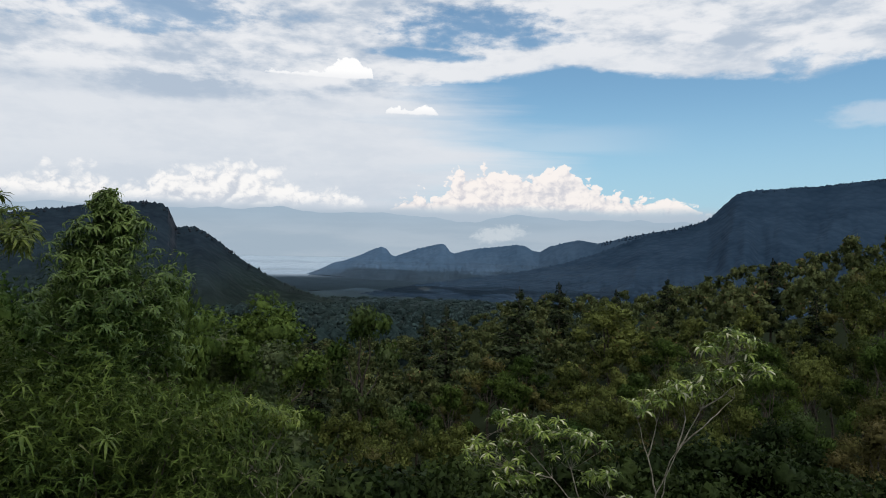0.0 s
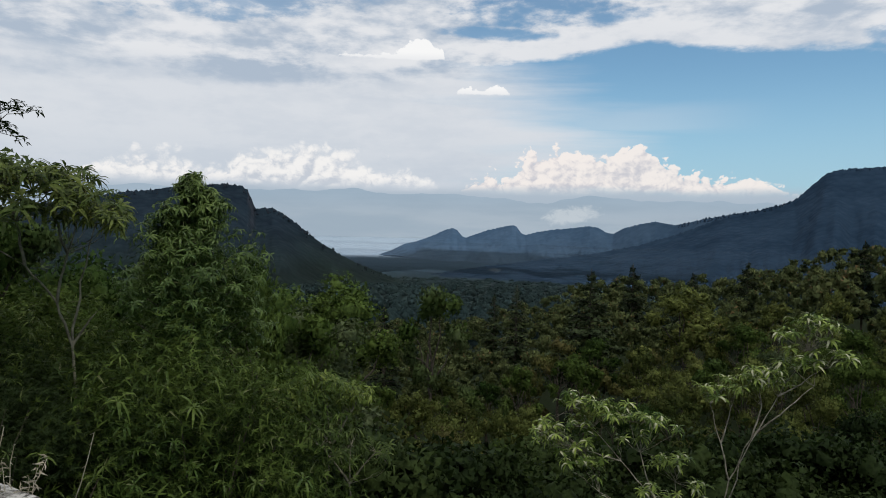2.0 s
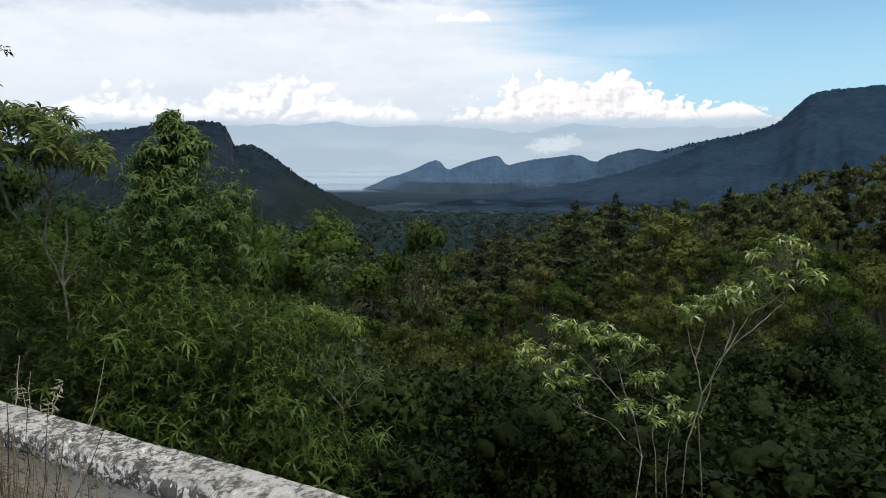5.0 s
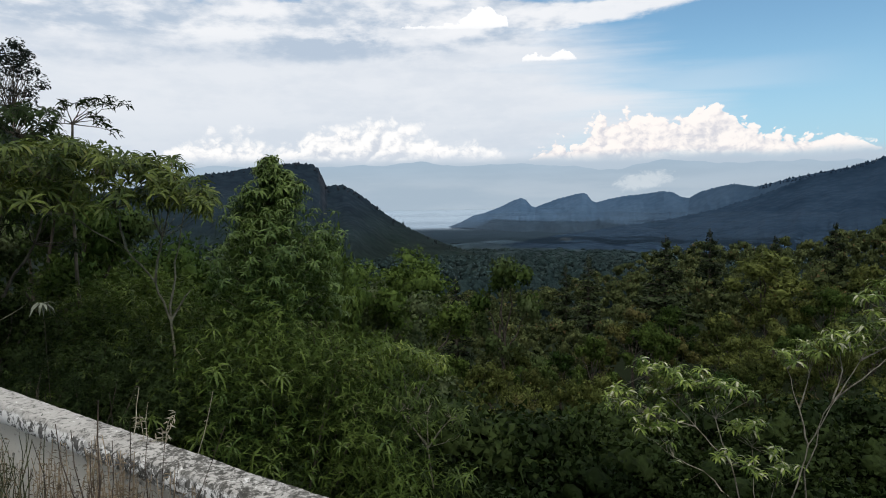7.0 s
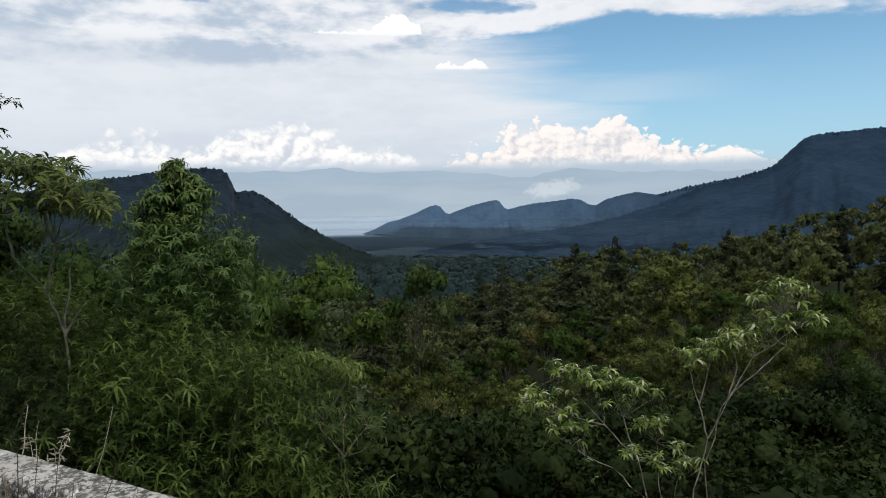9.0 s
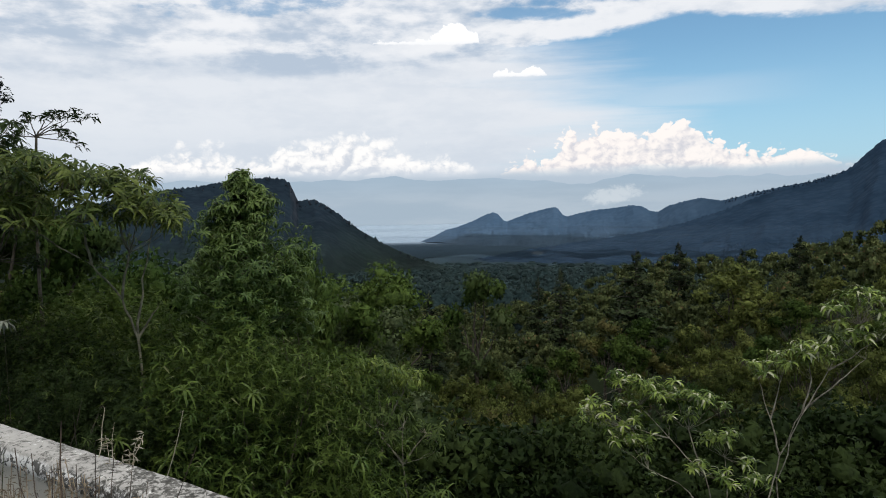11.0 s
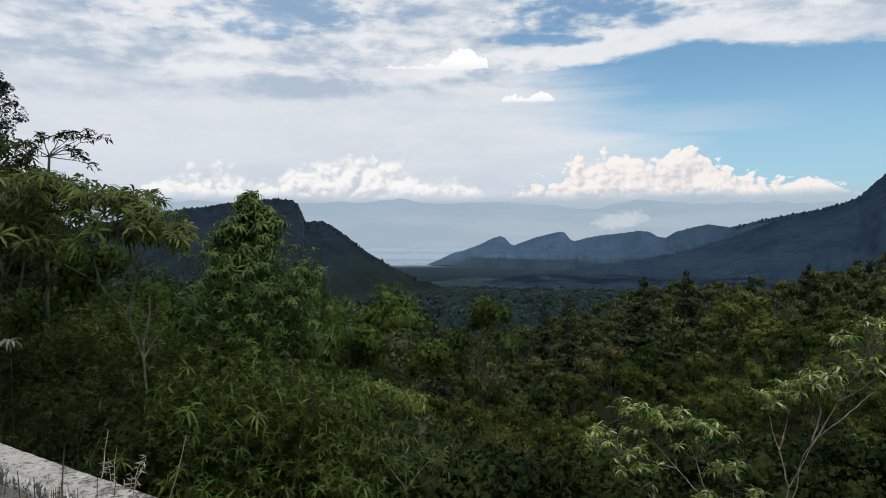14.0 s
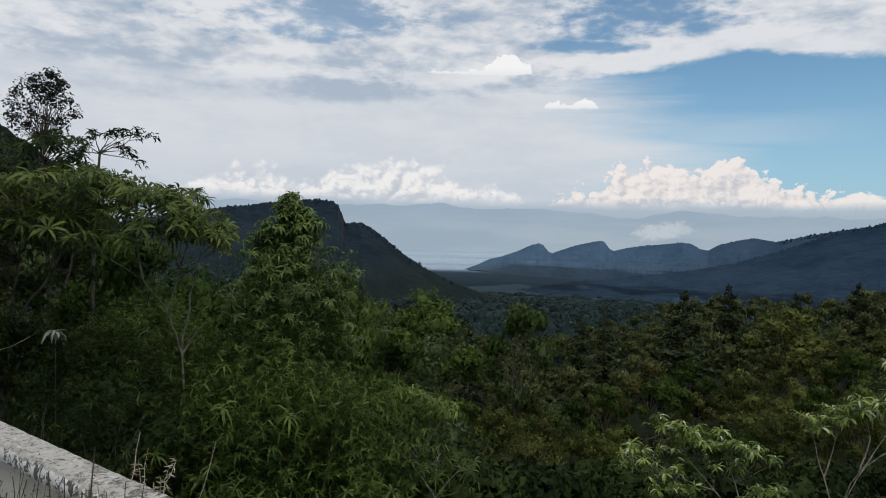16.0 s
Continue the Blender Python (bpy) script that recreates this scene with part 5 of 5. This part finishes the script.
def open_crowned(name, label, az, el, d, spots, leaf, size, seed, per=60, rad=0.22, form=LEAF_TRI, fork=None, limbs=None):
    """A thin tree with an airy crown of small leaves; spots: (az, el) of its tufts."""
    r, rng = random.Random(seed), np.random.default_rng(seed)
    foot, h = stand(az, el, d)
    ob = new(name)
    ob.location = foot
    cs = [T(a, e, d + r.uniform(-0.5, 0.5)) - foot for a, e in spots]
    mid = min(cs, key=lambda c: c.z)
    fork = T(*fork, d) - foot if fork else Vector((mid.x * 0.5, mid.y * 0.5, mid.z - 0.4))
    ends = [T(a, e, d) - foot for a, e in limbs] if limbs else cs
    part("trunk", mesh_of("trunk", *join([tube(bent((0, 0, 0), fork, r, 0.03, 6), [0.05 - 0.005 * i for i in range(7)], 5)] + [tube(bent(fork, c, r, 0.12, 5, 0.03), [0.013, 0.011, 0.009, 0.007, 0.005, 0.003], 4) for c in ends]), BARK_DARK), ob)
    part("crown", mesh_of("crown", *leafy(rng, [tuple(c) for c in cs], [rad * r.uniform(0.7, 1.3) for c in cs], per, size, 0.3, form, flat=0.8)[:2], leaf), ob)
    tagged(ob, label, "tree")


rs = random.Random(31)
tufts = []
for _ in range(72):
    t, q = rs.uniform(0, 6.283), math.sqrt(rs.random())
    e = 8.65 + 2.4 * q * math.sin(t)
    tufts.append((-32.75 + (2.35 - 0.42 * (e - 8.3)) * q * math.cos(t) - 0.12 * (9 - e), e))
open_crowned("airy_tree", "thin tree with an airy grey-green crown against the sky", -32.6, 10.8, 24, tufts, LEAF_GREY, 0.085, 33, 36, 0.2)
boughs = [(-25.3, 7.0), (-26.2, 7.3), (-27.3, 7.2), (-28.2, 6.9), (-27.0, 5.7), (-26.1, 4.8), (-29.6, 6.9), (-30.3, 6.2), (-30.4, 5.3)]
twigs = [(-28.7 + (a + 28.7) * k, 6.0 + (e - 6.0) * k + 0.25 * math.sin(3 * k)) for a, e in boughs for k in (0.62, 0.82, 1.0)]
open_crowned("leafy_sapling", "leaning sapling with sparse dark leaves against the sky", -29.9, 5.2, 13, twigs, LEAF_DARK, 0.12, 35, 15, 0.075, LEAF_SLIM, (-29.0, 5.4), boughs)
open_crowned("overhanging_tree", "tall tree with small dark leaves that hangs over the road", -47, 12, 9, [(-38.6, 15.4), (-39.2, 15.8), (-40, 15.2), (-37.6, 14.6), (-38.0, 15.2), (-41, 16.5), (-42.5, 15.5), (-43, 17.5), (-45, 16.5), (-46, 18), (-47.5, 17), (-49, 18.5), (-50, 16.5), (-44, 19)], LEAF_DARK, 0.1, 37, 40, 0.16, LEAF_SLIM)
dark = broadleaf("shady_tree", "dense dark green tree beside the parapet", 44, LEAF_GREEN, BARK_DARK, 150, 0.11, clumps=12, tufts=5, spread=2.4)
for az, el, d, wide in [(-37.5, 3.5, 15, 0.9), (-30.5, 4.6, 16.5, 0.75), (-41, -2, 12.5, 0.9), (-45, 5, 14, 0.9)]:
    set_down(dark, az, el, d, wide, az)
PROTOS.append(dark)
for proto in PROTOS:
    for o in [*proto.children_recursive, proto]:
        bpy.data.objects.remove(o)


# ---- grass by the parapet ----
def grass_clump(name, label, stems, mat, seed, base, ear=0.0, arch=0.02):
    """Dry stalks: (foot, tip, thickness); ear: length of the husks near the tip; arch: how far they bow."""
    r = random.Random(seed)
    ob = new(name)
    ob.location = base
    for a, b, thick in stems:
        p, q = Vector(a) - base, Vector(b) - base
        path = bent(p, q, r, 0.03, 6, arch)
        bits = [tube(path, [thick * (1 - 0.1 * i) for i in range(7)], 5)]
        if ear:
            rng = np.random.default_rng(r.randrange(999))
            k = 14
            t = rng.uniform(0.62, 1.0, k)
            pos = np.array([tuple(path[min(5, int(u * 6))].lerp(path[min(5, int(u * 6)) + 1], float(u * 6 - min(5, int(u * 6))))) for u in t]) + rng.normal(0, 0.004, (k, 3))
            bits[0] = (bits[0][0], np.concatenate([bits[0][1][:, [0, 1, 2]], bits[0][1][:, [0, 2, 3]]]))
            bits.append(scatter(*LEAF_SLIM, turns(np.tile(np.array([[0.2, 0.1, 1.0]]), (k, 1)) + rng.normal(0, 0.4, (k, 3)), rng), pos, ear * rng.uniform(0.7, 1.3, k)))
        part("stalk", mesh_of("stalk", *join(bits), mat), ob)
    return tagged(ob, label, "grass", group="grass by the parapet")


def along(s, d, z):
    """A place s metres along the parapet (away to the west) and d metres out from the eye."""
    return Vector((WALL_N[0] * d - WALL_N[1] * s, WALL_N[1] * d + WALL_N[0] * s, z))


def spot(az, el, d):
    """A place by the parapet, d metres from where the eye mostly stands."""
    return toward(az, el, d) + Vector((0.02, -0.068, 0.008))


r = random.Random(41)
stems = []
for i in range(150):
    s, d = r.gauss(2.2, 0.3), r.uniform(1.0, 1.2)
    stems.append((along(s + r.gauss(0, 0.06), d, -0.02), along(s + r.gauss(0, 0.07), d + r.uniform(-0.05, 0.1), 0.45 + 0.27 * r.random() ** 1.3), r.uniform(0.0024, 0.004)))
grass_clump("dry_grass", "dry brown grass stalks in front of the parapet", stems, STRAW, 42, along(2.2, 1.05, 0), 0.022)
stems = [(spot(a, e, d), spot(a2, e2, d2), w) for a, e, d, a2, e2, d2, w in [
    (-29.9, -33, 2.7, -29.0, -15.6, 2.6, 0.005), (-29.3, -33, 2.7, -32.0, -16.9, 2.7, 0.004), (-30.2, -33, 2.7, -31.0, -17.5, 2.7, 0.004), (-27.6, -33, 2.6, -19.6, -19.0, 2.3, 0.0025), (-28.0, -33, 2.7, -26.9, -18.3, 2.5, 0.003),
    (-27.2, -33, 2.6, -25.6, -18.6, 2.5, 0.0026), (-28.8, -33, 2.6, -28.2, -18.8, 2.6, 0.003), (-26.6, -33, 2.5, -24.4, -19.6, 2.4, 0.0026), (-31.0, -33, 2.7, -33.6, -17.8, 2.7, 0.003), (-29.4, -33, 2.7, -29.8, -18.6, 2.6, 0.003), (-26.4, -33, 2.5, -23.4, -21.0, 2.3, 0.0024)]]
grass_clump("dead_stalks", "dark dead weed stalks in front of the parapet", stems, STRAW_DARK, 45, along(2.08, 1.08, 0), 0.014, 0.0)
stems = []
for i in range(60):
    s, d = r.uniform(2.85, 5.2), r.uniform(0.8, 1.2)
    stems.append((along(s, d, -0.02), along(s + r.gauss(0, 0.16), d + r.gauss(0, 0.1), r.uniform(0.2, 0.42)), r.uniform(0.002, 0.0035)))
grass_clump("dry_grass", "thick tuft of brown-green grass against the parapet", stems, GRASS_DARK, 43, along(4.0, 1.0, 0), 0.05)
stems = []
for i in range(230):
    s, d = 2.85 + 1.5 * r.random() ** 1.2, r.uniform(0.92, 1.18)
    stems.append((along(s, d, -0.02), along(s + r.gauss(0, 0.12), d + r.gauss(0, 0.08), r.uniform(0.25, 0.64)), r.uniform(0.0022, 0.0042)))
grass_clump("tall_grass", "tall dark green grass blades against the parapet", stems, GRASS_GREEN, 47, along(3.6, 1.0, 0), 0.0, 0.07)
foot = spot(-27.3, -24, 3.2)
stems = [(foot, spot(-25.9, -15.1, 3.15), 0.0034), (foot + Vector((0.05, 0.02, 0)), spot(-25.3, -16.3, 3.15), 0.002), (foot + Vector((0.22, 0.05, -0.1)), spot(-20.3, -16.1, 2.9), 0.003)]
grass_clump("seeding_grass", "pale bare grass stalks rising behind the parapet", stems, STRAW_PALE, 44, foot, 0.009, 0.02)
foot = spot(-25.4, -24, 3.1)
stems = [(foot + Vector((0.02 * i, 0.01 * i, 0)), spot(-23.3 - 0.55 * i, -17.5 - 0.5 * i, 3.05), 0.0024) for i in range(4)] + [(foot, spot(-26.0, -17.2, 3.05), 0.002)]
grass_clump("seeding_grass", "nodding pale seed heads behind the parapet", stems, STRAW_PALE, 46, foot, 0.03, 0.1)
